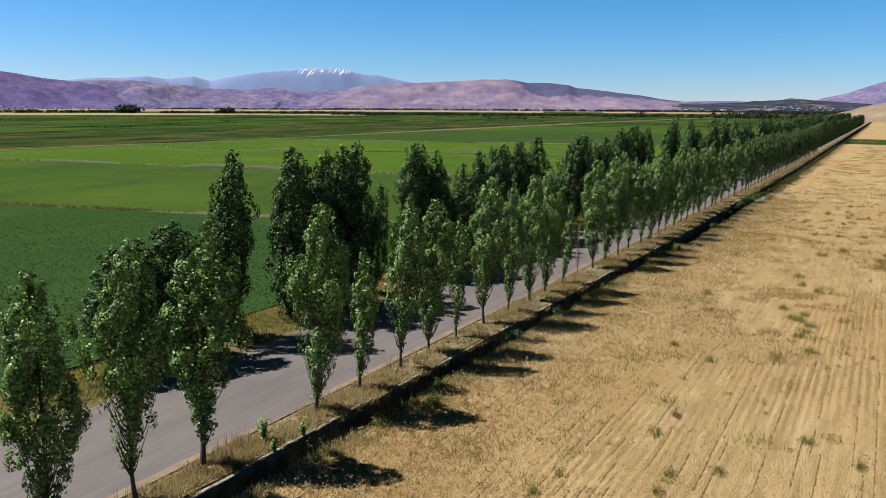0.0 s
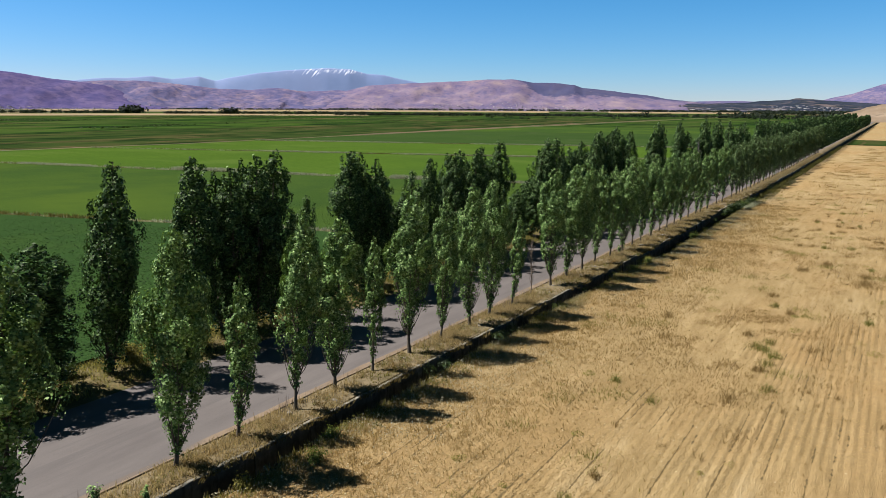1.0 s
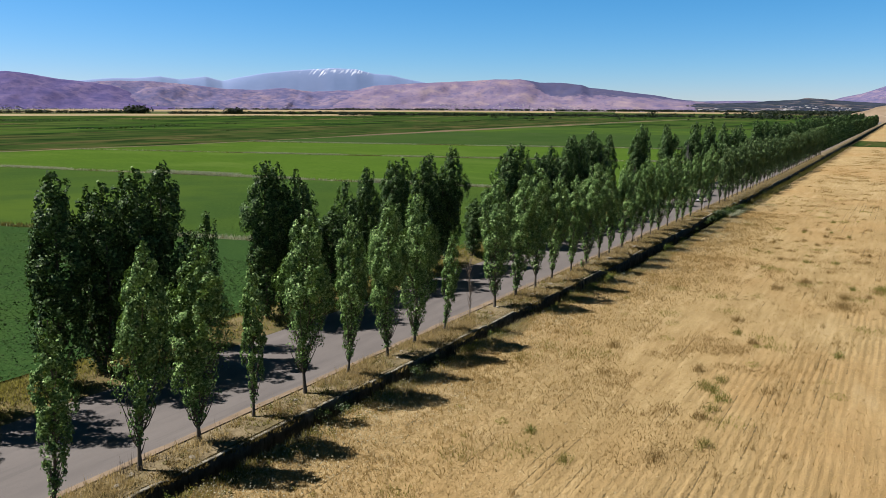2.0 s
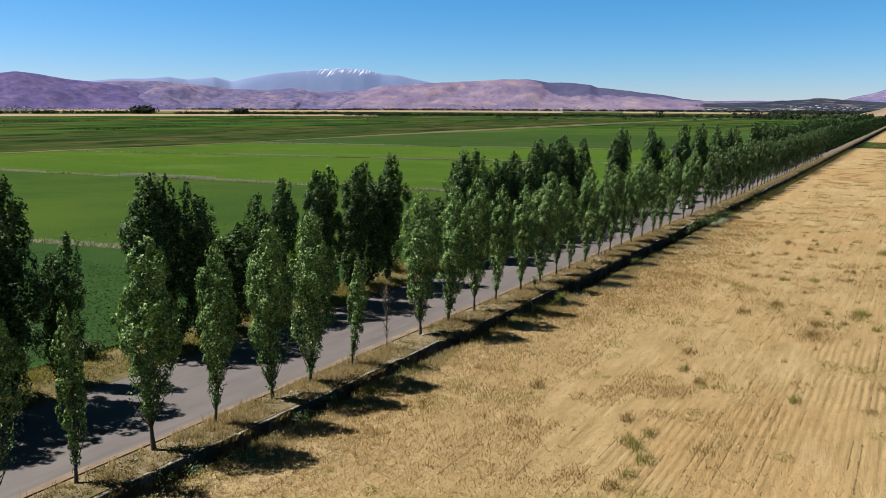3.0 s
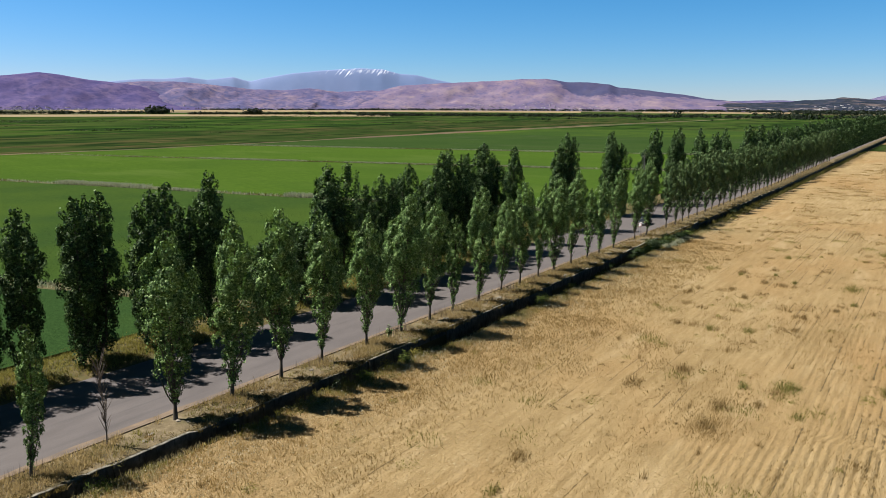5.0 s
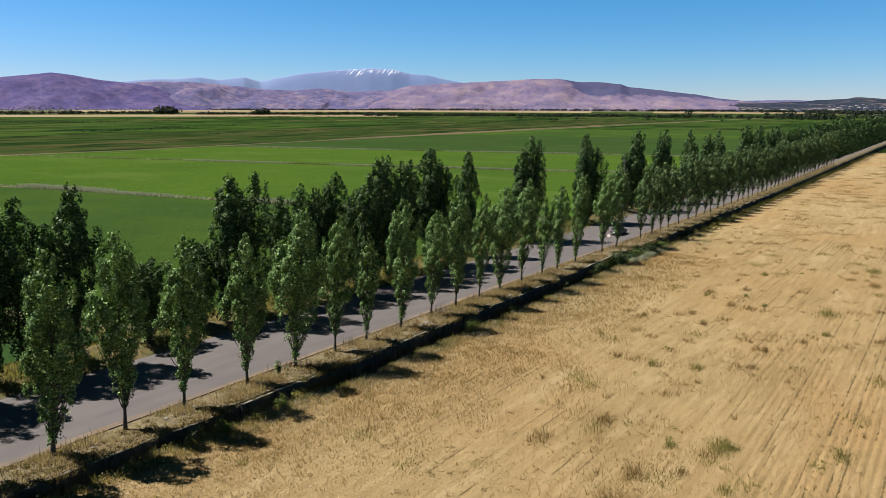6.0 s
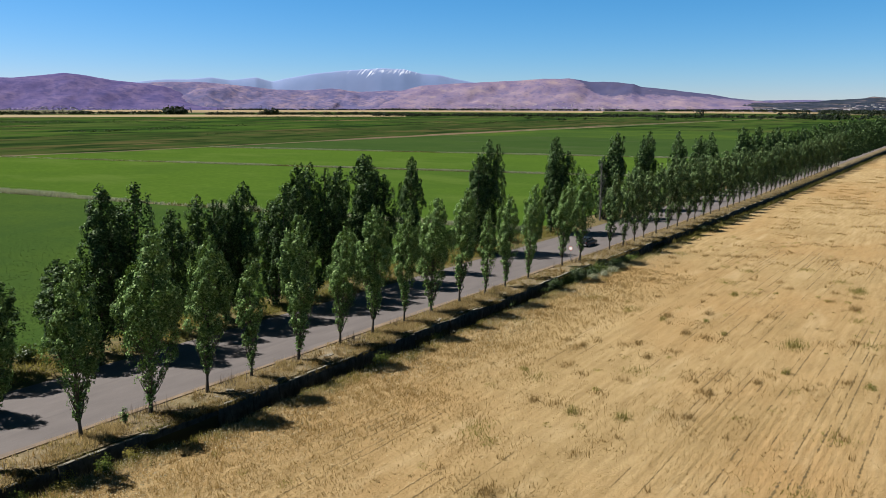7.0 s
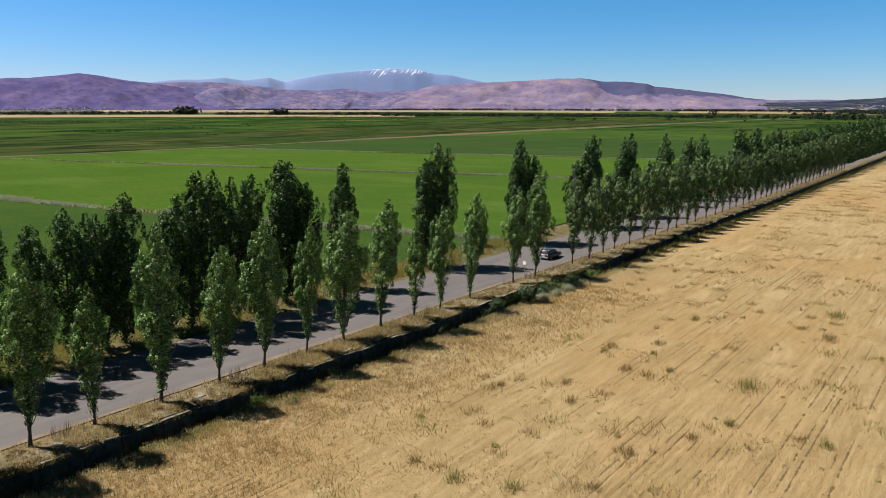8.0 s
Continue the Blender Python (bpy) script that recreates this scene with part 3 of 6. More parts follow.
xs_field = np.concatenate([np.arange(0, 46, 0.10), np.arange(46, 80, 1.0), np.arange(80, 440, 12.0)])
ys_field = np.concatenate([[-900, -500, -250, -120, -60, -30, 0], np.arange(16, 200, 1.2), np.arange(200, 528, 5.0)])
stubble = new("stubble_field", sheet("stubble_field", xs_field, ys_field, lambda x, y, c: rows_z(x, y) * np.clip(c / 1.0, 0, 1) + level(y) * (1 - np.clip(c / 1.0, 0, 1)) + 0.02 * (c < 1), M_STRAW, place=lambda c, y: field_x(y) + 0.15 + c))
tagged(stubble, "golden dry grain field with faint drill rows", "field", kind="structure")
far_stubble = new("far_stubble_field", sheet("far_stubble_field", [0, 20, 60, 150, 400, 900], [613, 640, 700, 900, 1200, 1500], lambda x, y, c: level(y) + 0.05, M_STRAW, place=lambda c, y: field_x(y) + 0.3 + c))
tagged(far_stubble, "distant golden dry grain field", "field", kind="structure")
strip = new("green_strip", sheet("green_strip", [0, 20, 60, 200], [526, 550, 580, 612], lambda x, y, c: level(y) + 0.12, M_MARGIN, place=lambda c, y: field_x(y) + 0.3 + c))
tagged(strip, "narrow green strip across the dry grain field", "field", kind="structure")

# ---- crop fields on the far side of the road: the edges run at a slant to the road ----
EDGES = [(-60.0, 0.20), (97.0, 0.32), (195.0, 0.25), (321.0, 0.36), (428.0, 0.34), (520.0, 0.30), (650.0, 0.30), (840.0, 0.30)]
X_FIELD, X_TRACK = -51.8, -345.0


def edge_y(k, x):
    y0, slope = EDGES[k]
    return y0 + slope * (x + 112)


def crop_parcel(name, k, mat, label, lift=0.2, x0=X_TRACK, x1=X_FIELD, gap=1.6):
    c = np.concatenate([np.linspace(x0, -150, 12), np.linspace(-140, x1, 45)])
    place_y = lambda cc, s: (edge_y(k, cc) + gap) * (1 - s) + (edge_y(k + 1, cc) - gap) * s
    cc, s = np.meshgrid(c, np.concatenate([[0, 0.006], np.linspace(0.02, 0.98, 60), [0.994, 1]]), indexing="ij")
    y = place_y(cc, s)
    rim = np.where((s < 0.001) | (s > 0.999), 0.0, lift)
    z = level(y) + rim + (fractal(cc, y, 5.0, 31 + k) - 0.5) * 0.16 * (rim > 0)
    n, m = cc.shape
    i = (np.arange(n - 1)[:, None] * m + np.arange(m - 1)).ravel()
    ob = new(name, fast_mesh(name, np.stack([cc, y, z], -1).reshape(-1, 3), np.stack([i, i + m, i + m + 1, i + 1], -1), mat, True))
    return tagged(ob, label, "field", kind="structure")


crop_parcel("crop_field", 0, M_CROP_DARK, "dense dark green leafy crop field", 0.35)
crop_parcel("crop_field", 1, M_CROP, "even mid-green young crop field")
crop_parcel("crop_field", 2, M_CROP_LIGHT, "bright green young crop field")
crop_parcel("crop_field", 3, M_CROP_LIGHT, "light yellow-green crop field")
crop_parcel("crop_field", 4, M_CROP_MID, "distant light green crop field")
crop_parcel("crop_field", 5, M_CROP_MID, "distant mid-green crop field")
crop_parcel("crop_field", 6, M_CROP, "far mid-green crop field")
reeds = new("reed_meadow", sheet("reed_meadow", np.linspace(0, 1, 8), np.linspace(0, 1, 20), lambda x, y, c: level(y) + 0.1, M_MARSH, place=lambda c, s: X_TRACK * (1 - c) - 53 * c))
for v in reeds.data.vertices:
    v.co.y = edge_y(7, v.co.x) + v.co.y * (2600 - edge_y(7, v.co.x))
    v.co.z = float(level(v.co.y)) + 0.1
tagged(reeds, "dark green rough meadow beyond the crop fields", "pasture", kind="structure")

# dirt track, marsh and far strips
track = new("dirt_track", sheet("dirt_track", np.linspace(-1, 1, 7), np.arange(-100, 1300, 8.0), lambda x, y, c: level(y) + 0.1 - 0.04 * (np.abs(c) > 0.9), M_TRACK,
                                place=lambda c, y: -357 + c * (5.5 + 16 * np.exp(-((y - 560) / 120.0) ** 2)) * (0.35 + 1.3 * lattice(c * 0 + np.sign(c) * 40, y, 45.0, 12)) + 14 * np.sin(y / 210.0) + 8 * (lattice(y * 0, y, 60.0, 14) - 0.5)))
tagged(track, "brown dirt track along the far edge of the crops", "track", kind="structure")
margin = new("dry_margin", sheet("dry_margin", [-560, -500, -440, -400, -366], np.arange(-200, 1400, 30.0), lambda x, y, c: level(y) + 0.09, M_MARGIN, place=lambda c, y: c + 14 * np.sin(y / 210.0) + (c < -420) * 60 * (lattice(c, y, 90.0, 6) - 0.5)))
tagged(margin, "olive and brown rough margin beyond the dirt track", "pasture", kind="structure")
marsh = new("marsh", sheet("marsh", [-1900, -1700, -1500, -1300, -1100, -900, -750, -620, -520, -440, -400, -360], np.arange(-300, 3000, 60.0), lambda x, y, c: level(y) + 0.06 + 0.0 * x, M_MARSH))
tagged(marsh, "dark green marshy pasture streaked with reeds", "pasture", kind="structure")


def fan(name, az0, az1, d0, d1, mat, label, lift=0.25):
    """A strip of land far off, between two bearings and two distances."""
    a, d = np.meshgrid(np.radians(np.linspace(az0, az1, 40)), np.linspace(d0, d1, 6), indexing="ij")
    wob = 1 + 0.03 * (lattice(a * 400, d * 0, 20.0, int(d0)) - 0.5)
    x, y = 8.4 - np.sin(a) * d * wob, 50.6 + np.cos(a) * d * wob
    n, m = a.shape
    i = (np.arange(n - 1)[:, None] * m + np.arange(m - 1)).ravel()
    ob = new(name, fast_mesh(name, np.stack([x, y, level(y) + lift], -1).reshape(-1, 3), np.stack([i, i + 1, i + m + 1, i + m], -1), mat))
    return tagged(ob, label, "field", kind="structure")


fan("grain_strip", 75, 38.5, 1640, 2000, M_TAN, "pale strip of ripe grain far across the plain")
fan("grain_strip", 62, 24, 2800, 3850, M_TAN, "pale strip of ripe grain far across the plain")
fan("grain_strip", 19.5, 9.3, 2800, 3750, M_TAN, "pale strip of ripe grain far across the plain")
fan("grain_strip", 13, 1.5, 3420, 3560, M_TAN, "pale strip of ripe grain far across the plain")

def reed_beds():
    """Dark beds of reeds and bushes strewn over the marsh."""
    r = np.random.default_rng(8)
    x, y = r.uniform(-1500, -460, 3600), r.uniform(-150, 2200, 3600)
    keep = fractal(x * 0.8, y * 0.35, 70.0, 61) > 0.56
    x, y = x[keep], y[keep]
    per = 9
    s = np.repeat(r.uniform(0.5, 1.5, len(x)), per)
    p = np.stack([np.repeat(x, per) + r.normal(size=len(s)) * 5 * s, np.repeat(y, per) + r.normal(size=len(s)) * 11 * s, level(np.repeat(y, per)) + r.uniform(0.1, 0.4, len(s)) * s], -1)
    v, f = leaves(p, r.normal(size=(len(s), 3)) * 0.22 + np.array([0.0, 0.0, 1.0]), r.uniform(1.2, 2.6, len(s)) * s)
    return fast_mesh("reed_beds", v, f, leafy("reed_leaves", [(0.0, (0.035, 0.065, 0.02)), (0.7, (0.06, 0.10, 0.028)), (1.0, (0.10, 0.125, 0.045))], 0.2, 0.8, 0.05, (0.05, 0.09, 0.02)))


tagged(new("reed_beds", reed_beds()), "dark beds of reeds strewn over the marsh", "reeds", kind="stuff")

# ---- mountains ----
SLOPES = {}


def mountain(name, ridge, near, far, mat, label, rough=0.25, seed=1, cap=None, grain=190.0):
    az = np.arange(ridge[-1][0], ridge[0][0], 0.10)
    el = np.interp(az, [a for a, _ in ridge][::-1], [e for _, e in ridge][::-1])
    el = np.convolve(np.pad(el, 1, mode="edge"), np.ones(3) / 3, mode="valid")
    a = np.radians(az)
    ss = np.linspace(0, 1, 26)
    A, S = np.meshgrid(a, ss, indexing="ij")
    top = 21.8 + far * np.tan(np.radians(el)) + 1.5
    top = top + (fractal(az * 40, az * 0, 24.0, seed, 4) - 0.5) * (5.0 if rough > 0.06 else 3.0)
    d = near + (far - near) * S
    arc = np.degrees(A) * 60
    gully = fractal(arc * 1.3 + d * 0.25, d * 0.8, grain, seed + 5, 5) - 0.5
    prof = 0.55 * S ** 1.25 + 0.45 * (S * S * (3 - 2 * S))
    z = -1.6 + top[:, None] * np.clip(prof + gully * rough * np.sin(np.pi * np.clip(S, 0, 1)) * 1.3, 0, None)
    x, y = 8.4 - np.sin(A) * d, 50.6 + np.cos(A) * d
    x = np.concatenate([x, (8.4 - np.sin(a) * (far + 120))[:, None]], 1)
    y = np.concatenate([y, (50.6 + np.cos(a) * (far + 120))[:, None]], 1)
    z = np.concatenate([z, np.full((len(a), 1), -2.0)], 1)
    n, m = x.shape
    i = (np.arange(n - 1)[:, None] * m + np.arange(m - 1)).ravel()
    SLOPES[name] = (az, np.stack([x, y, z], -1)[:, :26])
    me = fast_mesh(name, np.stack([x, y, z], -1).reshape(-1, 3), np.stack([i, i + 1, i + m + 1, i + m], -1), mat, True)
    if cap:
        zz, inside = np.degrees(A), S
        deep = 0.60 + 0.035 * np.clip(22.5 - zz, 0, 9)
        scrub = np.clip((cap + 0.4 - (1 - inside) * 5 - zz) * 1.2, -0.5, 0.5) + np.clip((inside - deep) * 5, -0.5, 0.5)
        full = np.concatenate([scrub, scrub[:, -1:]], 1)
        me.attributes.new("scrub", "FLOAT", "POINT").data.foreach_set("value", full.ravel().astype(np.float32))
    return tagged(new(name, me), label, "mountain", kind="structure")


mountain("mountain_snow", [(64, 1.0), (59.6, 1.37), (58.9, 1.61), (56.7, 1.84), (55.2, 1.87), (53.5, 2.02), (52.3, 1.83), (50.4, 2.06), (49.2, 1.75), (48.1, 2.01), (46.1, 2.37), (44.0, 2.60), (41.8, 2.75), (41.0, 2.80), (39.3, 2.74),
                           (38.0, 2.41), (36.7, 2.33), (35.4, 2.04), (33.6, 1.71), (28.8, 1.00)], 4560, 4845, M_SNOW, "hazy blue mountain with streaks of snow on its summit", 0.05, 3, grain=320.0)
mountain("mountain_west", [(80, 0.6), (72.4, 1.13), (69.5, 1.53), (67.3, 1.76), (66.1, 1.79), (64.6, 1.97), (63.1, 2.16), (61.7, 2.01), (60.3, 1.74), (58.9, 1.61), (56.8, 1.33), (55.7, 1.03), (54.2, 0.33), (52.7, 0.05)], 3750, 4400, M_HAZE_MAUVE, "bare hillside coloured mauve with haze", 0.28, 21)
mountain("foothills", [(62.8, 0.75), (58.9, 1.49), (56.7, 1.65), (54.5, 1.68), (51.8, 1.48), (49.0, 1.18), (46.9, 1.12), (44.8, 1.30), (42.7, 1.03), (40.2, 1.17), (37.6, 0.97), (33.2, 0.35)], 3950, 4540, M_HAZE_LILAC, "bare foothills tinted pinkish with haze", 0.42, 33)
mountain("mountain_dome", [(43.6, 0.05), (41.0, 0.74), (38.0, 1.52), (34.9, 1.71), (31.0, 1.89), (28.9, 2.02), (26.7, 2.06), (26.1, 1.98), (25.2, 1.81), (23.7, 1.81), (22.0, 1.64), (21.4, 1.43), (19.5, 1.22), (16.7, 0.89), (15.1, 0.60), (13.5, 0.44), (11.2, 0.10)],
         3850, 4500, M_HAZE_PINK, "broad hazy pink-brown hill with dark scrub on one shoulder", 0.26, 47, 26.0)
mountain("far_ridge", [(18.5, 0.2), (15.0, 0.38), (13.5, 0.42), (12.0, 0.48), (9.5, 0.47), (8.0, 0.38), (6.0, 0.1)], 4360, 4560, M_HAZE_LILAC, "low ridge far off, pale pink with haze", 0.2, 63)
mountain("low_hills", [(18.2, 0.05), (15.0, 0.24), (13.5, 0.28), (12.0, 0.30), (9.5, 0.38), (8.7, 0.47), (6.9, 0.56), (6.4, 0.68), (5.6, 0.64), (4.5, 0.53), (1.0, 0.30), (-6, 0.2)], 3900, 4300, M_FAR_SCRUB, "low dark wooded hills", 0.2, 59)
mountain("mountain_east", [(5.8, 0.18), (4.2, 0.71), (3.0, 0.96), (2.0, 1.32), (0.8, 1.74), (-0.9, 2.16), (-2.6, 2.46), (-8, 3.2), (-20, 3.6), (-34, 2.0)], 4000, 4700, M_HAZE_LILAC, "mountain flank coloured mauve with haze", 0.28, 71)
mountain("dry_hill", [(4.2, -0.6), (3.6, -0.4), (2.8, -0.15), (2.0, 0.08), (1.0, 0.3), (-2, 0.7), (-10, 1.2), (-25, 0.4)], 1350, 1750, M_HILL_TAN, "pale dry hillside beyond the end of the road", 0.25, 83)

# ---- poplars ----
def poplar_meshes(seed, tall=13.0, wide=1.4, n_leaf=9000, size=0.16, base=0.10, stems=1, leaf_mat=None, clumps=170, shape=(0.16, 0.30, 0.54, 0.86, 1.0, 0.72, 0.41, 0.08)):
    """A columnar poplar: a trunk with steep limbs that carry close clumps of leaves, up to a lobed outline. Returns the two meshes."""
    r = np.random.default_rng(seed)
    wood, pts, nrm = [], [], []
    stops = [0.0, 0.06, 0.16, 0.34, 0.52, 0.76, 0.90, 1.0]
    for s in range(stems):
        a0 = s * 2 * np.pi / stems + r.random()
        h = tall * (1.0 if s == 0 else r.uniform(0.80, 0.97))
        spread = 0.0 if stems == 1 else wide * 0.52
        zz = np.linspace(0, h, 14)
        bend = np.stack([np.sin(zz / h * 2.6 + r.random() * 6) * 0.16 + np.cos(a0) * spread * np.clip(zz / 3, 0, 1), np.sin(zz / h * 3.1 + r.random() * 6) * 0.16 + np.sin(a0) * spread * np.clip(zz / 3, 0, 1), zz], -1)
        bend[:, :2] -= bend[0, :2] * np.exp(-zz / 2)[:, None]
        wood.append(tube(bend, 0.098 * (tall / 13) * (1 - zz / h) ** 0.8 + 0.012 + 0.05 * np.exp(-zz * 3), 7))
        own = wide / (1 if stems == 1 else 1.35)
        k = clumps // stems
        grid = np.linspace(0, 1, 200)
        weight = np.cumsum(np.interp(grid, stops, shape) + 0.12)
        u = np.interp((np.arange(k) + r.random(k)) / k, weight / weight[-1], grid)
        az = np.arange(k) * 2.39996 + r.normal(size=k) * 0.5
        p1, p2, p3, p4 = r.random(4) * 6.283
        lobes = 1 + 0.18 * np.cos(2 * az + p1 + 5 * u) + 0.15 * np.cos(3 * az + p2 - 9 * u) + 0.16 * np.sin(u * 15 + p3) + 0.10 * np.sin(u * 31 + p4 + az)
        prof = np.interp(u, stops, shape)
        out = np.stack([np.cos(az), np.sin(az), np.zeros(k)], -1)
        reach = own * prof * lobes * (1 - 0.55 * r.random(k) ** 2.6)
        big = wide * r.uniform(0.20, 0.34, k) * (0.28 + 0.72 * prof)
        top = np.minimum(h * (base + (1 - base) * u) + big * 1.2, h - big * 0.9)
        axis = lambda q: np.stack([np.interp(q, zz, bend[:, 0]), np.interp(q, zz, bend[:, 1]), q], -1)
        centre = axis(top) + out * reach[:, None]
        # the low clumps and every third one above show the limb that carries them
        for i in np.flatnonzero((np.arange(k) % 3 == 0) | (u < 0.22)):
            h0 = max(top[i] - reach[i] * r.uniform(1.5, 2.4) - 0.5, 0.95 + 0.6 * r.random())
            t = np.linspace(0, 1, 5)
            foot = axis(np.array([h0]))[0]
            line = foot + (centre[i] - foot) * np.stack([t ** 0.75, t ** 0.75, t ** 1.2], -1)
            wood.append(tube(line, 0.04 * (1 - t * 0.8) * (1.25 - u[i]), 4))
        m = int(n_leaf / stems * 0.88)
        share = big ** 2 * np.interp(u, [0.0, 0.10, 0.24], [0.6, 0.85, 1.0])
        if not leaf_mat:
            # thin on one side below, where the stem shows
            share = share * np.where((np.cos(az - p4) > 0.35) & (u > 0.10) & (u < 0.30 + 0.25 * r.random()), 0.22, 1.0)
        c = r.choice(k, m, p=share / share.sum())
        d = r.normal(size=(m, 3)) + out[c] * 0.9 + np.array([0, 0, 0.2])
        d /= np.linalg.norm(d, axis=1, keepdims=True)
        pts.append(centre[c] + d * (big[c] * r.uniform(0.55, 1.15, m))[:, None] * np.array([1, 1, 1.8]))
        nrm.append(d * 0.75 + out[c] * 0.6 + r.normal(size=(m, 3)) * 0.24)
        # leaves close to the stem, and a few sprouts at its foot
        m = int(n_leaf / stems * 0.10)
        q = r.random(m)
        d = r.normal(size=(m, 3)) * np.array([1, 1, 0.3])
        pts.append(axis(h * (base + (0.97 - base) * q)) + d * (own * 0.26 * np.interp(q, stops, shape))[:, None])
        nrm.append(d + r.normal(size=(m, 3)) * 0.5)
        m = int(n_leaf / stems * 0.012 * (seed % 3 == 0))
        off = r.normal(size=(m, 3)) * np.array([0.15, 0.15, 0.25])
        pts.append(axis(r.uniform(0.9, 2.0, m)) + off)
        nrm.append(off + r.normal(size=(m, 3)))
    pts, nrm = np.concatenate(pts), np.concatenate(nrm)
    v, f = leaves(pts, nrm, r.uniform(0.7, 1.25, len(pts)) * size, 0.12)
    wv, wf = join(*wood)
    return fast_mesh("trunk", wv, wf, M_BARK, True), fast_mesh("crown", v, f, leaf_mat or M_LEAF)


def tree_thing(name, meshes, label, group):
    ob = tagged(new(name), label, "tree", group)
    part("trunk", meshes[0], ob, "grey-brown bark trunk with steep limbs")
    part("crown", meshes[1], ob)
    return ob


G_NEAR, G_FAR = "poplars between the road and the channel", "poplars along the far edge of the road"
FLAME = (0.40, 0.55, 0.74, 0.93, 1.0, 0.80, 0.50, 0.11)
NEAR_KINDS = [poplar_meshes(100 + i, 13.0, w, n, 0.145, b, clumps=k) for i, (w, n, b, k) in enumerate(((1.40, 14000, 0.09, 175), (1.24, 12500, 0.12, 150), (1.50, 15000, 0.08, 185), (1.20, 12000, 0.10, 145), (1.34, 13500, 0.13, 165), (1.28, 13000, 0.09, 160)))]
SLIM_KINDS = [poplar_meshes(140 + i, 10.5, 0.80, 7400, 0.13, b, clumps=110) for i, b in enumerate((0.07, 0.09))]
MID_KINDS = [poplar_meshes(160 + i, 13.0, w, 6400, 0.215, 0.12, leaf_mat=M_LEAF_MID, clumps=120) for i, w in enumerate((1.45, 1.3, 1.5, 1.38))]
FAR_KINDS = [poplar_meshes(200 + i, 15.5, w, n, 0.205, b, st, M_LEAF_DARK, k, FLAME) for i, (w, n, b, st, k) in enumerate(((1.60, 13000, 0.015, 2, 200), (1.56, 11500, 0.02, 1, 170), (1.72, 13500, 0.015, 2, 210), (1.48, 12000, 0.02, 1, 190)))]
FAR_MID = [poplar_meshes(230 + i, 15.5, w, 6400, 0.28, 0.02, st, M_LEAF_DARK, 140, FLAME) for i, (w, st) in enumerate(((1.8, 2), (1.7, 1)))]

# place along the road and height
NEAR_ROW = [(17.2, 13.0), (22.2, 12.6), (26.8, 13.3), (31.0, 13.7), (40.1, 13.6), (44.7, 10.2), (49.7, 13.3), (54.0, 12.5), (58.5, 10.7), (63.5, 13.5), (68.1, 12.5), (73.4, 13.1), (77.4, 13.4), (82.3, 9.7), (92.3, 13.6),
            (97.4, 13.8), (102.3, 14.1), (107.2, 13.1), (113.0, 12.5), (118.2, 13.8), (123.2, 13.0), (127.7, 10.9), (132.9, 13.4), (138.3, 11.7), (142.9, 13.2), (147.9, 12.6), (152.8, 13.0), (158.2, 13.6), (163.3, 10.9),
            (168.4, 12.0), (174.0, 12.9), (184.2, 12.4), (189.4, 14.0), (200.5, 13.2), (206.0, 12.7), (211.0, 13.0), (215.5, 12.2), (221.5, 13.2), (227.7, 14.2), (233.0, 13.6), (239.0, 13.4), (244.3, 13.8), (249.8, 13.2),
            (254.8, 13.6), (261.5, 14.0), (267.8, 13.4)]
r_tree = random.Random(11)
y = 273.4
while y < 430:
    NEAR_ROW.append((y, r_tree.uniform(12.2, 14.4)))
    y += r_tree.uniform(4.8, 5.8)
FAR_ROW = [(37.6, 9.8), (41.6, 10.7), (46.6, 15.8), (53.8, 15.6), (57.3, 14.7), (60.0, 15.6), (62.6, 15.9), (66.2, 11.6), (74.6, 15.2), (76.6, 15.0), (79.1, 13.2), (82.8, 10.2), (86.4, 12.6), (89.6, 13.8), (93.9, 14.5), (95.8, 14.6), (100.3, 14.2),
           (103.5, 14.7), (107.2, 15.4), (113.9, 8.0), (119.4, 8.9), (122.5, 15.4), (125.6, 15.5), (130.3, 12.5), (133.9, 13.6), (136.4, 13.2), (138.5, 14.5), (143.2, 14.2), (145.6, 16.1), (148.9, 16.0), (153.2, 15.2), (157.9, 16.6),
           (160.0, 16.3), (167.3, 15.7), (183.4, 15.4), (186.0, 17.5), (208.2, 15.6), (211.3, 17.3), (231.4, 16.4), (234.8, 17.8), (250.2, 16.0), (253.0, 17.5), (274.9, 17.2), (291.2, 15.8), (301.7, 16.6), (336.0, 17.3)]
y = 345.0
while y < 430:
    FAR_ROW.append((y, r_tree.uniform(14.5, 17)))
    y += r_tree.uniform(5, 14)
SLIM = (44.7, 58.5, 82.3, 127.7, 163.3)
NEAR_LABELS = ("tall columnar green poplar beside the concrete channel", "slender green poplar with upswept limbs on the verge", "leafy columnar poplar with a bare lower trunk")


def plant(kinds, y, x, tall, group, name, label, base_tall):
    ob = tree_thing(name, kinds, label, group)
    k = tall / base_tall
    w = k * (1.3 if y == 31.0 else 1.9 if group == G_FAR and tall < 11 else r_tree.uniform(1.0, 1.24) * (0.95 if y < 180 and group == G_NEAR else 0.97))
    ob.matrix_world = Matrix.LocRotScale((x, y, float(land_z(np.array(x), np.array(y))) - 0.05), (Euler((r_tree.uniform(-0.075, -0.015), r_tree.uniform(0.0, 0.05), 0)).to_matrix() @ Euler((0, 0, r_tree.uniform(0, 6.28))).to_matrix()).to_quaternion(), (w, w, k))
    return ob


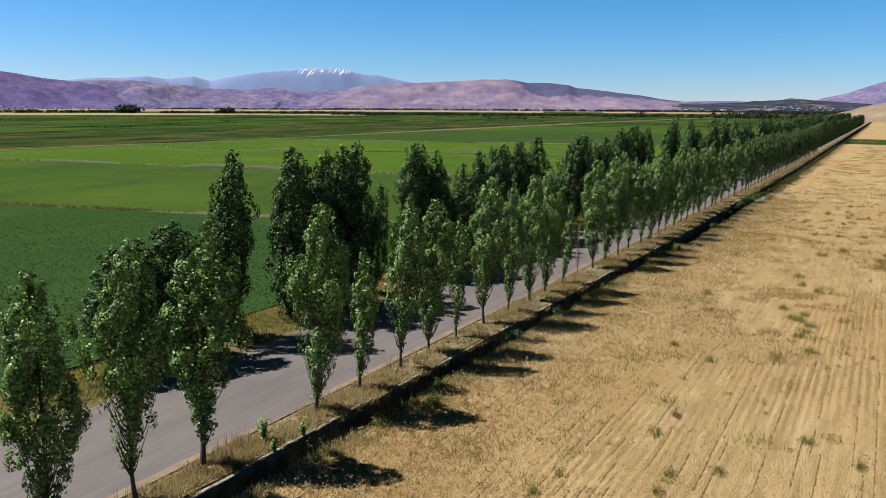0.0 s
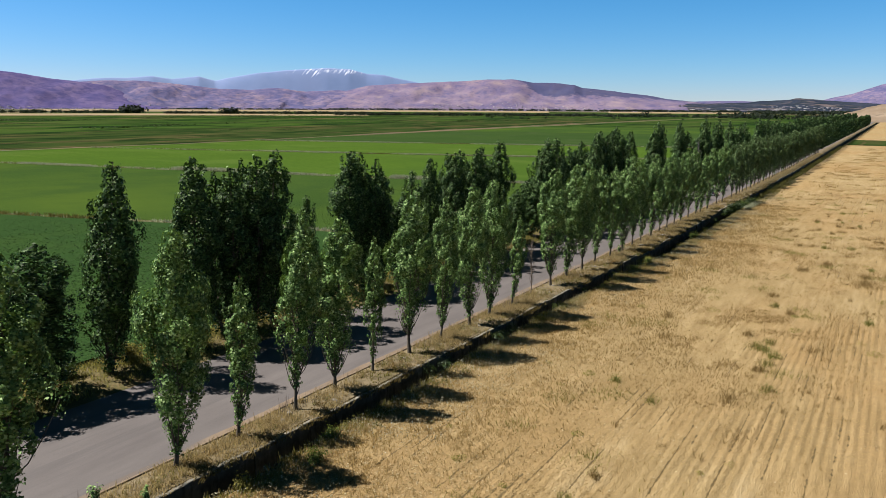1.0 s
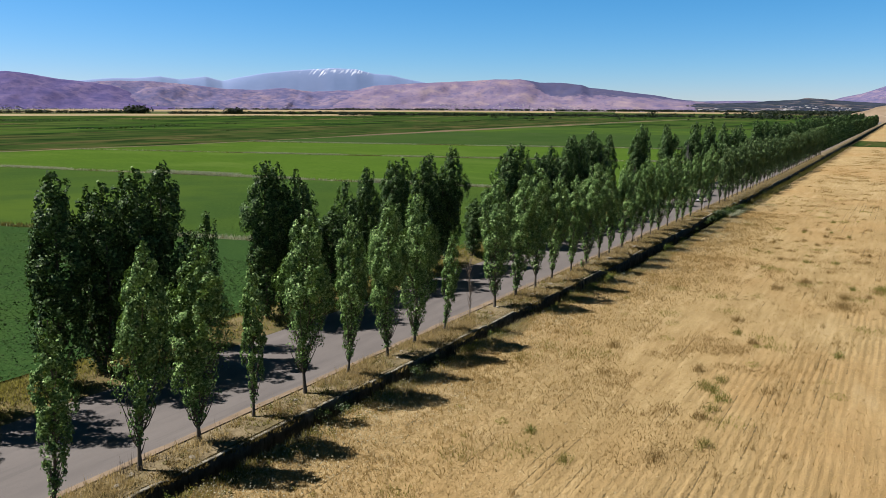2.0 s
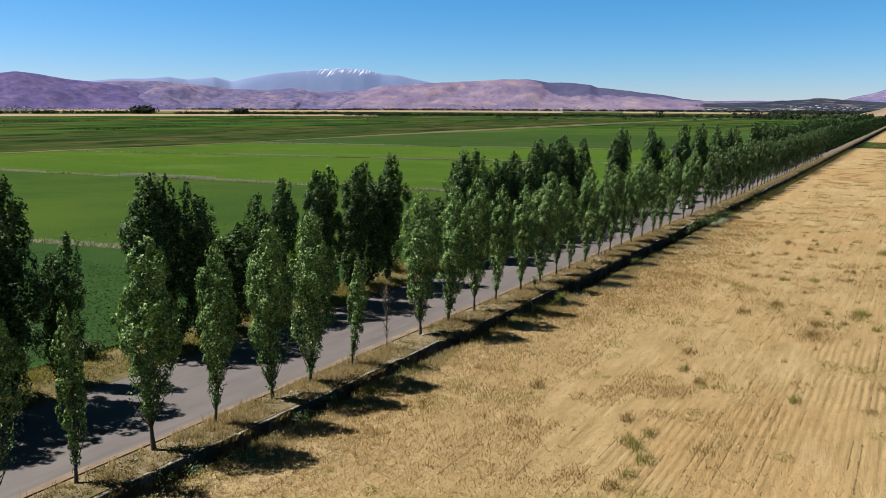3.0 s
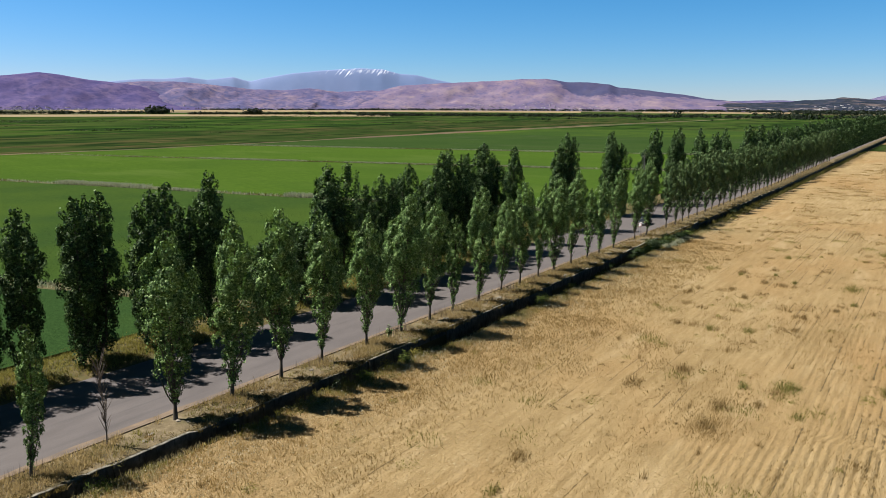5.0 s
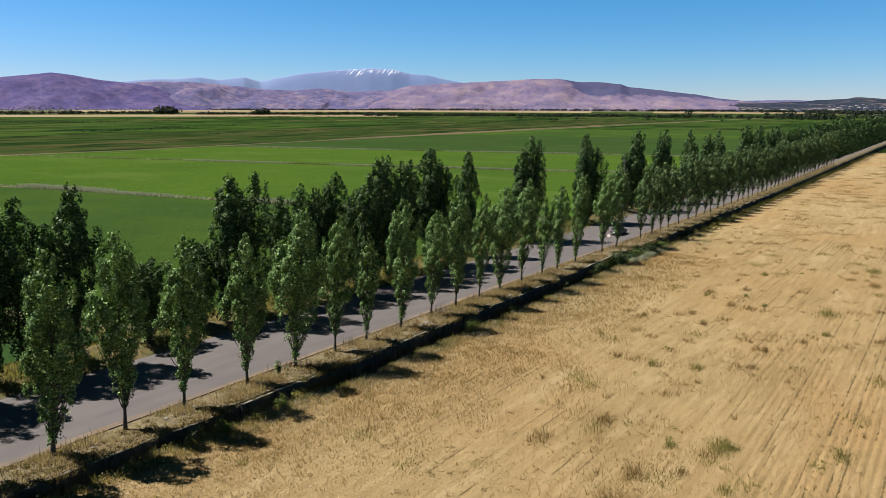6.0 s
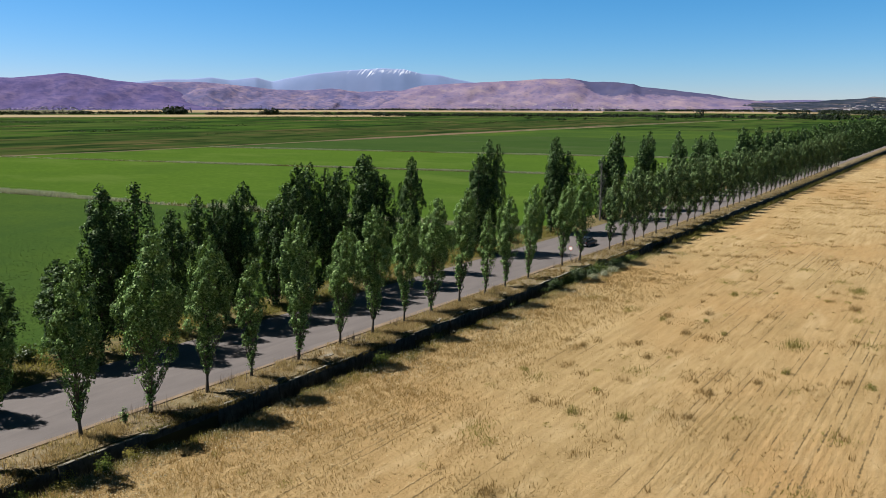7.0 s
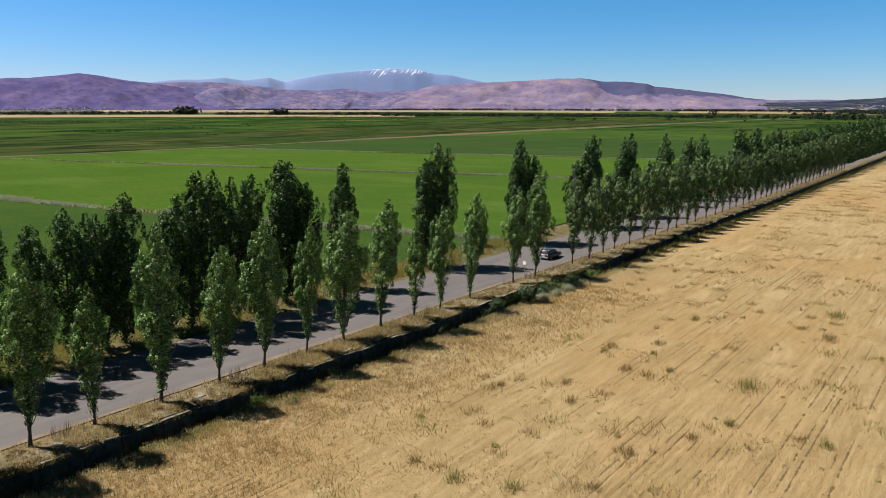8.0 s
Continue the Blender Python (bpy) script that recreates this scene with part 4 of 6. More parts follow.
for i, (y, h) in enumerate(NEAR_ROW):
    x = -32.0 + r_tree.uniform(-0.15, 0.15)
    if y in SLIM:
        plant(SLIM_KINDS[i % 2], y, x, h, G_NEAR, "poplar_tree", "small narrow green poplar on the verge", 10.5)
    elif y < 196:
        plant(NEAR_KINDS[(i * 5 + i // 6) % 6], y, x, h, G_NEAR, "poplar_tree", NEAR_LABELS[i % 3], 13.0)
    else:
        plant(MID_KINDS[i % 4], y, x, h, G_NEAR, "poplar_tree", NEAR_LABELS[0], 13.0)
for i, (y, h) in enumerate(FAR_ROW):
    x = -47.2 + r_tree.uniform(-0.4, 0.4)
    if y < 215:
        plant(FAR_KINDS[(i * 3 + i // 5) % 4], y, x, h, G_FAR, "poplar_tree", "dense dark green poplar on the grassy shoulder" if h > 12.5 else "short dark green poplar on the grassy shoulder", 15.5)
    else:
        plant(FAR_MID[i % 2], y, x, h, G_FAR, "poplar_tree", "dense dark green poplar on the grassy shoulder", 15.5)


def distant_rows():
    """The rest of both rows, too far off to count."""
    r = np.random.default_rng(5)
    vs, fs, n = [], [], 0
    for x0, y0, y1, step, tall in ((-32.0, 433, 1120, 5.4, 13.4), (-47.2, 436, 1120, 8.0, 15.5)):
        y = y0
        while y < y1:
            k = 500 if y < 650 else 200
            h = tall * r.uniform(0.88, 1.08)
            q = r.random(k)
            a = r.random(k) * 2 * np.pi
            rad = 2.2 * 1.75 * (q + 0.03) ** 0.5 * (1.001 - q) ** 0.45 * np.sqrt(r.random(k))
            c = np.stack([x0 + np.cos(a) * rad, y + np.sin(a) * rad, level(np.full(k, y)) + h * (0.14 + 0.86 * q)], -1)
            v, f = leaves(c, np.stack([np.cos(a), np.sin(a), 0.4 + r.normal(size=k) * 0.4], -1) + r.normal(size=(k, 3)) * 0.4, r.uniform(0.7, 1.3, k) * (0.62 if y < 650 else 1.0))
            vs.append(v)
            fs.append(f + n)
            n += len(v)
            y += step * r.uniform(0.9, 1.1)
    # the dark leaf colour here paints in the shaded sides of both rows
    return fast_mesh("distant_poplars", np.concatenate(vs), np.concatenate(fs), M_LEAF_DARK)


tagged(new("distant_poplars", distant_rows()), "distant double row of green poplars along the road", "trees", kind="stuff")


def far_woods(name, bands, label):
    """Woods and hedges far across the plain, between bearings at a distance."""
    r = np.random.default_rng(len(bands))
    vs, fs, n = [], [], 0
    for az0, az1, d, depth, count, tall in bands:
        for _ in range(count):
            a, dd = math.radians(r.uniform(az1, az0)), d + r.uniform(0, depth)
            x, y, h = 8.4 - math.sin(a) * dd, 50.6 + math.cos(a) * dd, tall * r.uniform(0.45, 1.15)
            k = 28
            g = r.normal(size=(k, 3)) * np.array([h * 0.5, h * 0.5, h * 0.2])
            c = np.array([x, y, float(level(y)) + h * 0.5]) + g
            c[:, 2] = np.maximum(c[:, 2], float(level(y)) + 0.3)
            v, f = leaves(c, g + np.array([0, 0, h * 0.2]), r.uniform(0.26, 0.48, k) * h)
            vs.append(v)
            fs.append(f + n)
            n += len(v)
    return tagged(new(name, fast_mesh(name, np.concatenate(vs), np.concatenate(fs), M_WOOD_FAR)), label, "trees", kind="stuff")


far_woods("far_hedge", [(70, 55, 2080, 160, 300, 8), (53.6, 38, 1960, 40, 260, 7.5), (41, 20, 1700, 160, 430, 7), (20, 10, 1650, 120, 130, 7.5), (56.2, 55, 2050, 40, 14, 20), (49.5, 48.5, 1950, 30, 14, 15)], "dark line of trees far across the plain")
far_woods("far_woods", [(64, 40, 3860, 60, 420, 8), (41, 20, 3840, 80, 420, 11), (20, 10, 3800, 80, 260, 12), (9.3, 2.4, 2650, 700, 200, 11), (9.5, 1.0, 3500, 380, 200, 12), (11, 2.0, 1500, 500, 60, 11)], "dark distant woods at the foot of the hills")
far_woods("lone_far_trees", [(19, 9, 2060, 30, 7, 14), (30, 12, 1250, 300, 14, 5)], "scattered far trees in the fields")


def village(name, bands, label):
    """Small plain houses strewn over the feet of the hills."""
    r = np.random.default_rng(3)
    vs, fs, n = [], [], 0
    for hill, az0, az1, s0, s1, count, long, high in bands:
        az, grid = SLOPES[hill]
        for _ in range(count):
            i = int(np.clip(np.searchsorted(az, r.uniform(az1, az0)), 0, len(az) - 2))
            j = s0 + (s1 - s0) * r.random() ** 1.6
            k, q = int(j), j - int(j)
            c = grid[i, k] * (1 - q) + grid[i, k + 1] * q - np.array([0, 0, 1.0])
            w, t, h = r.uniform(0.6, 1.5) * long, r.uniform(0.6, 1.2) * min(long, 12), r.uniform(0.6, 1.2) * high + 1.0
            box = np.array([(i, j, k) for k in (0, 1) for i, j in ((-1, -1), (1, -1), (1, 1), (-1, 1))], dtype=float) * np.array([w / 2, t / 2, h]) + c
            vs.append(box)
            fs.append(np.array([(0, 1, 5, 4), (1, 2, 6, 5), (2, 3, 7, 6), (3, 0, 4, 7), (4, 5, 6, 7)]) + n)
            n += 8
    return tagged(new(name, fast_mesh(name, np.concatenate(vs), np.concatenate(fs), M_WALLS)), label, "houses", kind="stuff")


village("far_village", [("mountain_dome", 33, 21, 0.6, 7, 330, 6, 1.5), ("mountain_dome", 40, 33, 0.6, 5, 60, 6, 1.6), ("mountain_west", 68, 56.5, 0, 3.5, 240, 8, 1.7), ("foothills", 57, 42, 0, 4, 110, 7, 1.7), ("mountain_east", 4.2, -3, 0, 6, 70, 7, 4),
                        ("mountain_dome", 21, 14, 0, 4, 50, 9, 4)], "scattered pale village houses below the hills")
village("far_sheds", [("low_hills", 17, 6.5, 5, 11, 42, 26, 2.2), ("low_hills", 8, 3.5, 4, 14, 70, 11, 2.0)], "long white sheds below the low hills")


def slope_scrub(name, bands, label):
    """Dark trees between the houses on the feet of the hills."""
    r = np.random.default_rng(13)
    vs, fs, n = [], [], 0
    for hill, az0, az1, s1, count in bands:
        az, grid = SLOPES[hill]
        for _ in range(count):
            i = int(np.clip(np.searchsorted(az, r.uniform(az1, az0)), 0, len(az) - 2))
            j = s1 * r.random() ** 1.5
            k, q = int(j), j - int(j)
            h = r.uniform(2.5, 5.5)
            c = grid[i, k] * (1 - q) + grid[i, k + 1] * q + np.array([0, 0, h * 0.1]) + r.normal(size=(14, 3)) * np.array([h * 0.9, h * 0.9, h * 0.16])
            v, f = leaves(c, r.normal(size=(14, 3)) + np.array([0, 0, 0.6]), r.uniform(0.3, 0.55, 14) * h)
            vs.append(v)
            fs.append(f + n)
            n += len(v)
    # leaf colour carries painted haze: more blue than green
    return tagged(new(name, fast_mesh(name, np.concatenate(vs), np.concatenate(fs), leafy("haze_tinted_leaves", [(0.0, (0.08, 0.09, 0.16)), (1.0, (0.14, 0.15, 0.24))], 0.0, 0.8, 0.05))), label, "trees", kind="stuff")


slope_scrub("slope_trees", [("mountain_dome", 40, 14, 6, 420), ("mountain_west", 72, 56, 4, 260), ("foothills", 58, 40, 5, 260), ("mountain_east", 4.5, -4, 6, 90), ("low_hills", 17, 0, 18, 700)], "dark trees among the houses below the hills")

# ---- grasses and weeds ----
def scatter(n, x0, x1, y0, y1, seed, keep=None):
    r = np.random.default_rng(seed)
    x, y = r.uniform(x0, x1, n), r.uniform(y0, y1, n)
    if keep is not None:
        ok = keep(x, y) > r.random(n)
        x, y = x[ok], y[ok]
    return x, y


def grass(name, x, y, z, per, tall, width, spread, lean, mat, label, category="grass", seed=1):
    """Tufts of blades round the points."""
    r = np.random.default_rng(seed)
    x, y, z = (np.repeat(q, per) for q in (x, y, z))
    n = len(x)
    p = np.stack([x + r.normal(size=n) * spread, y + r.normal(size=n) * spread, z], -1)
    v, f = blades(p, r.uniform(0.5, 1.2, n) * tall, r.uniform(0.7, 1.4, n) * width, r.uniform(0.1, 1.0, n) * lean)
    return tagged(new(name, fast_mesh(name, v, f, mat)), label, category, kind="stuff")


def field_top(x, y):
    return rows_z(x, y) - 0.05


# straw over the grain field: dense where the camera passes, thinner farther off; in rows
def straw_keep(x, y):
    row = (0.5 + 0.5 * drill(x)) ** 1.5
    row = row * row_strength(x, y) + 0.45 * (1 - row_strength(x, y))
    plain_part = np.clip(fractal(x, y * 0.5, 16.0, 44) * 5 - 1.8, 0, 1) * 0.8
    plain_part = np.maximum(plain_part, np.clip((y - 88) / 45, 0, 0.85))
    return np.clip((0.22 + row * (0.30 + 0.9 * lattice(x, y, 14.0, 2))) * (1 - plain_part) + 0.42 * plain_part, 0, 1)


def edge_clip(x, y):
    return x > field_x(y) + 0.2


x, y = scatter(230000, -27.2, 24, 20, 110, 31, straw_keep)
x, y = x[edge_clip(x, y)], y[edge_clip(x, y)]
grass("straw", x, y, field_top(x, y), 2, 0.10, 0.06, 0.05, 2.0, M_STRAW_BLADE, "golden dry straw standing over the grain field", "straw", 1)
x, y = scatter(190000, -27.2, 40, 110, 215, 32, straw_keep)
x, y = x[edge_clip(x, y)], y[edge_clip(x, y)]
grass("straw", x, y, field_top(x, y), 2, 0.11, 0.075, 0.06, 2.0, M_STRAW_BLADE, "golden dry straw standing over the grain field", "straw", 2)
# matted straw, thickest towards the channel
x, y = scatter(170000, -27.2, 6, 26, 165, 74, lambda x, y: np.clip(1.0 - (x + 22) / 22, 0.12, 1) * (0.45 + 0.55 * lattice(x, y, 3.0, 87)) * np.clip((165 - y) / 40, 0, 1))
x, y = x[edge_clip(x, y)], y[edge_clip(x, y)]
lp = np.stack([x, y, field_top(x, y) + 0.045 + rng.uniform(0.0, 0.02, len(x))], -1)
v, f = leaves(lp, rng.normal(size=lp.shape) * 0.22 + np.array([0, 0, 1.0]), rng.uniform(0.08, 0.17, len(x)), 0.04)
tagged(new("matted_straw", fast_mesh("matted_straw", v, f, M_MAT)), "matted golden straw lying over the grain field", "straw", kind="stuff")
# taller bleached grass along the field's edge by the channel
x, y = scatter(70000, -0.1, 12.0, 20, 190, 33, lambda u, y: np.clip(1.15 - u / 11.0, 0, 1) * (0.2 + lattice(u, y, 3.0, 6)) * (0.5 + lattice(u, y, 0.9, 61)))
x = x + field_x(y)
grass("edge_grass", x, y, field_top(x, y) + 0.02, 3, 0.30, 0.045, 0.10, 0.9, M_GOLD, "tall bleached dry grass along the edge of the grain field", "grass", 3)
x, y = scatter(7500, -0.2, 2.8, 20, 190, 34, lambda u, y: np.clip(1.05 - u / 2.6, 0, 1) * np.clip(lattice(u, y, 4.5, 7) * 2 - 0.6, 0, 1))
x = x + field_x(y)
grass("green_edge_grass", x, y, level(y) - 0.1, 4, 0.4, 0.05, 0.12, 0.7, M_GREEN_BLADE, "patches of greenish weeds along the channel bank", "weeds", 4)
x, y = scatter(130000, -0.1, 15.0, 18, 205, 35, lambda u, y: np.clip(1.15 - u / 11.0, 0.08, 1) * np.clip(lattice(u, y, 6.0, 9) * 1.6 - 0.1, 0.08, 1))
x = x + field_x(y)
lp = np.stack([x, y, field_top(x, y) + 0.05 + rng.uniform(0.0, 0.03, len(x))], -1)
v, f = leaves(lp, rng.normal(size=lp.shape) * 0.3 + np.array([0, 0, 1.0]), rng.uniform(0.055, 0.125, len(x)))
tagged(new("seed_heads", fast_mesh("seed_heads", v, f, M_SEED)), "pale golden seed heads over the edge of the grain field", "weeds", kind="stuff")
x, y = scatter(42000, -0.1, 7.0, 18, 205, 39, lambda u, y: np.clip(1.2 - u / 6, 0, 1) * np.clip(lattice(u, y, 5.0, 19) * 2 - 0.5, 0.05, 1))
x = x + field_x(y)
lp = np.stack([x, y, level(y) + rng.uniform(0.20, 0.48, len(x))], -1)
v, f = leaves(lp, rng.normal(size=lp.shape) + np.array([0, 0, 0.8]), rng.uniform(0.05, 0.11, len(x)))
tagged(new("fluffy_seed_heads", fast_mesh("fluffy_seed_heads", v, f, M_PALE)), "pale fluffy seed heads over the channel bank", "weeds", kind="stuff")


def shaded_furrows():
    """Ragged lines of bare soil between the drill rows, darkened for shade, broken along their length."""
    r = np.random.default_rng(17)
    vs, fs, n = [], [], 0
    for i in range(118):
        x0 = -26.0 + i * 0.54
        strong = r.choice((0.12, 0.3, 1.3), p=(0.3, 0.35, 0.35))
        y = 22.0 + r.uniform(0, 4)
        while y < 215:
            long = r.uniform(1.2, 8.0)
            yc = np.array(y + long / 2)
            here = fractal(np.array(x0 * 1.0), yc * 0.45, 20.0, 27)
            want = np.clip((here - 0.22) * 4.0, 0, 1) * float(row_strength(np.array(x0), yc)) * strong * (1.0 if y < 100 else 0.65)
            if r.random() < want:
                k = max(3, int(long / 0.17))
                yy = np.linspace(y, y + long, k)
                xc = x0 + 0.08 * (lattice(yy * 0 + i, yy, 7.0, 3) - 0.5) + r.normal(size=k) * 0.02
                w = np.maximum(r.uniform(-0.035, 0.105, k), 0.004) * (0.5 + 0.7 * min(want, 1))
                w[0] = w[-1] = 0.012
                z = field_top(xc, yy) + 0.066 + 0.02 * r.random(k)
                v = np.stack([np.stack([xc - w, yy, z - 0.008], -1), np.stack([xc, yy, z + 0.008], -1), np.stack([xc + w, yy, z - 0.008], -1)], 1).reshape(-1, 3)
                q = np.arange(k - 1) * 3
                vs.append(v)
                fs.append(np.concatenate([np.stack([q, q + 1, q + 4, q + 3], -1), np.stack([q + 1, q + 2, q + 5, q + 4], -1)]) + n)
                n += len(v)
            y += long + r.uniform(0.2, 1.5)
    return fast_mesh("shaded_furrows", np.concatenate(vs), np.concatenate(fs), M_FURROW, True)


tagged(new("shaded_furrows", shaded_furrows()), "broken lines of bare brown soil, shade-darkened, between drill rows", "soil", kind="stuff")
# withered stubble left standing in ragged rows
x, y = scatter(26000, -22, 40, 26, 235, 67, lambda x, y: np.clip(fractal(x * 1.8, y * 0.35, 5.0, 73) * 5 - 2.5, 0, 1) * (0.3 + 0.7 * (0.5 - 0.5 * drill(x))))
grass("withered_stubble", x, y, field_top(x, y) + 0.02, 3, 0.20, 0.05, 0.07, 0.9, M_CLUMP, "withered brown stubble in ragged rows", "straw", 50)
# weeds that choke the far end of the channel
x, y = scatter(4200, 0.1, 1.0, 190, 520, 61, lambda u, y: np.clip((y - 185) / 60, 0, 1) * np.clip(lattice(u * 2, y, 8.0, 52) * 2 - 0.4, 0.1, 1))
x = wall_x(y) + x * gap(y)
grass("far_channel_weeds", x, y, land_z(x, y), 7, 1.1, 0.16, 0.35, 0.6, M_GREEN_BLADE, "rough olive weeds choking the far end of the channel", "weeds", 47)
# scattered weeds in the field: soft low mounds of small leaves
def mounds(name, x, y, per, wide, tall, size, mat, label, seed, floor=None):
    r = np.random.default_rng(seed)
    s = np.repeat(r.uniform(0.45, 1.35, len(x)), per)
    n = len(s)
    a, q = r.random(n) * 6.283, np.sqrt(r.random(n))
    up = r.random(n) * (1 - q * 0.6)
    base = field_top(x, y) if floor is None else floor(x, y)
    p = np.stack([np.repeat(x, per) + np.cos(a) * q * wide * s, np.repeat(y, per) + np.sin(a) * q * wide * s, np.repeat(base, per) + 0.03 + up * tall * s], -1)
    nrm = np.stack([np.cos(a) * q, np.sin(a) * q, np.full(n, 0.8)], -1) + r.normal(size=(n, 3)) * 0.55
    v, f = leaves(p, nrm, r.uniform(0.6, 1.4, n) * size)
    tagged(new(name, fast_mesh(name, v, f, mat)), label, "weeds", kind="stuff")


x, y = scatter(1500, -25, 45, 25, 230, 36, lambda x, y: np.clip(fractal(x, y, 22.0, 12) * 5 - 2.4, 0.04, 1))
mounds("field_weeds", x, y, 26, 0.40, 0.34, 0.07, M_BROWN_WEED, "brown dried weeds scattered in the dry grain", 5)
x, y = scatter(240, -25, 60, 25, 230, 37, lambda x, y: np.clip(fractal(x, y, 26.0, 15) * 5 - 2.3, 0.08, 1))
mounds("olive_field_weeds", x, y, 40, 0.42, 0.40, 0.08, M_SAGE, "olive weeds scattered in the dry grain", 6)
# soft wide patches of olive and reddish weeds, and thin twiggy sprigs
x, y = scatter(85, -24, 40, 25, 215, 54)
grass("weed_patches", x, y, field_top(x, y), 150, 0.34, 0.05, 0.75, 0.8, M_SAGE, "soft olive patches of weeds in the dry grain", "weeds", 35)
x, y = scatter(40, -20, 40, 30, 215, 55)
grass("reddish_patches", x, y, field_top(x, y), 170, 0.30, 0.05, 0.9, 0.9, M_CLUMP, "reddish brown patches of dried weeds in the grain", "weeds", 36)
x, y = scatter(34, -18, 24, 108, 155, 59)
grass("reddish_patches", x, y, field_top(x, y), 190, 0.28, 0.05, 1.1, 0.9, M_CLUMP, "reddish brown patches of dried weeds in the grain", "weeds", 40)
x, y = scatter(380, -25, 42, 25, 225, 56, lambda x, y: np.clip(fractal(x, y, 20.0, 18) * 4 - 1.5, 0.08, 1))
grass("twiggy_sprigs", x, y, field_top(x, y), 20, 0.66, 0.035, 0.14, 0.6, M_CLUMP, "thin brown twiggy sprigs standing in the grain", "weeds", 37)
x, y = scatter(230, -24, 44, 28, 235, 57, lambda x, y: np.clip(fractal(x, y, 26.0, 25) * 8 - 3.9, 0.12, 1))
grass("brown_clumps", x, y, field_top(x, y), 70, 0.50, 0.04, 0.38, 0.8, M_CLUMP, "brown clumps of dead weeds in the grain", "weeds", 38)
x, y = scatter(60, -24, 44, 28, 235, 58)
mounds("sage_clumps", x, y, 90, 0.62, 0.45, 0.085, M_SAGE, "soft olive clumps of weeds in the grain", 39)
x, y = scatter(900, -24, 70, 205, 500, 62, lambda x, y: np.clip(fractal(x * 1.6, y * 0.4, 26.0, 64) * 6 - 2.7, 0, 1))
grass("far_field_weeds", x, y, level(y) + 0.02, 46, 0.34, 0.13, 1.0, 1.0, M_CLUMP, "brown weed patches across the far end of the grain", "weeds", 48)
# thin brown growth over worn stretches of the grain
r_worn = np.random.default_rng(97)
worn = np.concatenate([r_worn.normal(size=(n, 2)) * np.array(spread) + np.array(at) for at, spread, n in (((-8.0, 78.0), (4.5, 8.0), 2600), ((-12.5, 82.0), (3.0, 6.0), 1600), ((-7.0, 93.0), (3.5, 5.0), 1500), ((0.5, 112.0), (3.0, 5.0), 1100), ((1.5, 140.0), (5.0, 8.0), 900))])
worn = worn[fractal(worn[:, 0] * 1.4, worn[:, 1] * 0.8, 6.0, 83) > 0.44]
grass("worn_brown_grass", worn[:, 0], worn[:, 1], field_top(worn[:, 0], worn[:, 1]), 5, 0.24, 0.05, 0.3, 1.0, M_CLUMP, "thin brown withered growth over worn stretches of grain", "weeds", 46)
# verge
x, y = scatter(34000, 0.0, 1.0, 14, 190, 41, lambda u, y: np.clip(lattice(u * 3, y, 1.3, 3) * 1.2 + lattice(u * 5, y, 4.5, 13) * 1.9 - 1.15, 0, 1))
x = (ROAD_NEAR + 0.2) * (1 - x) + (wall_x(y) - 0.42) * x
grass("verge_grass", x, y, land_z(x, y), 4, 0.38, 0.045, 0.10, 0.9, M_DRY_BLADE, "dry yellow grass on the road verge", "grass", 7)
x, y = scatter(1500, 0.05, 0.95, 14, 190, 72, lambda u, y: np.clip(lattice(u * 4, y, 3.1, 77) * 3 - 1.5, 0, 1))
x = (ROAD_NEAR + 0.2) * (1 - x) + (wall_x(y) - 0.42) * x
grass("verge_tussocks", x, y, land_z(x, y), 26, 0.62, 0.035, 0.16, 0.7, M_DRY_BLADE, "tall dry tussocks of grass on the road verge", "grass", 47)
x, y = scatter(520, 0.35, 1.0, 14, 190, 73, lambda u, y: np.clip(lattice(u * 4, y, 3.7, 79) * 3 - 1.5, 0, 1))
x = (ROAD_NEAR + 0.2) * (1 - x) + (wall_x(y) - 0.35) * x
grass("reddish_verge_tussocks", x, y, land_z(x, y), 24, 0.55, 0.035, 0.15, 0.8, M_CLUMP, "reddish brown withered tussocks on the road verge", "grass", 48)
x, y = scatter(3600, 0.1, 1.0, 14, 190, 42, lambda u, y: np.clip(lattice(u * 3, y, 2.6, 5) * 2.4 - 1.0, 0, 1))
x = (ROAD_NEAR + 0.2) * (1 - x) + (wall_x(y) - 0.45) * x
grass("verge_weeds", x, y, land_z(x, y), 5, 0.36, 0.05, 0.10, 0.7, M_GREEN_BLADE, "low green weeds on the road verge", "weeds", 8)
x, y = scatter(4200, -32.8, -31.2, 20, 260, 43, lambda x, y: np.clip(lattice(x * 0, y, 2.4, 8) * 3 - 1.7, 0, 1))
grass("dry_stalks", x, y, land_z(x, y), 3, 0.95, 0.03, 0.10, 0.2, M_DEAD, "thin brown dry stalks standing along the kerb", "stalks", 9)
x, y = scatter(9000, -32.8, -27.5, 190, 420, 44)
grass("far_verge_grass", x, y, land_z(x, y), 3, 0.42, 0.10, 0.15, 0.7, M_DRY_BLADE, "dry grass on the distant verge", "grass", 10)
x, y = scatter(14000, -0.5, 0.15, 14, 240, 48, lambda u, y: np.clip(lattice(u * 0, y, 3.3, 33) * 2.6 - 0.9, 0, 1) * np.where(y < 100, 0.28, 0.5))
x = x + wall_x(y)
grass("wall_top_grass", x, y, level(y) + 0.02, 5, 0.30, 0.05, 0.10, 1.1, M_DRY_BLADE, "dry grass spilling over the channel wall", "grass", 28)
x, y = scatter(14000, -0.35, 0.35, 14, 240, 49, lambda u, y: np.clip(lattice(u * 0, y, 4.1, 37) * 3 - 1.5, 0, 1) * np.where(y < 100, 0.28, 0.5))
x = x + wall_x(y)
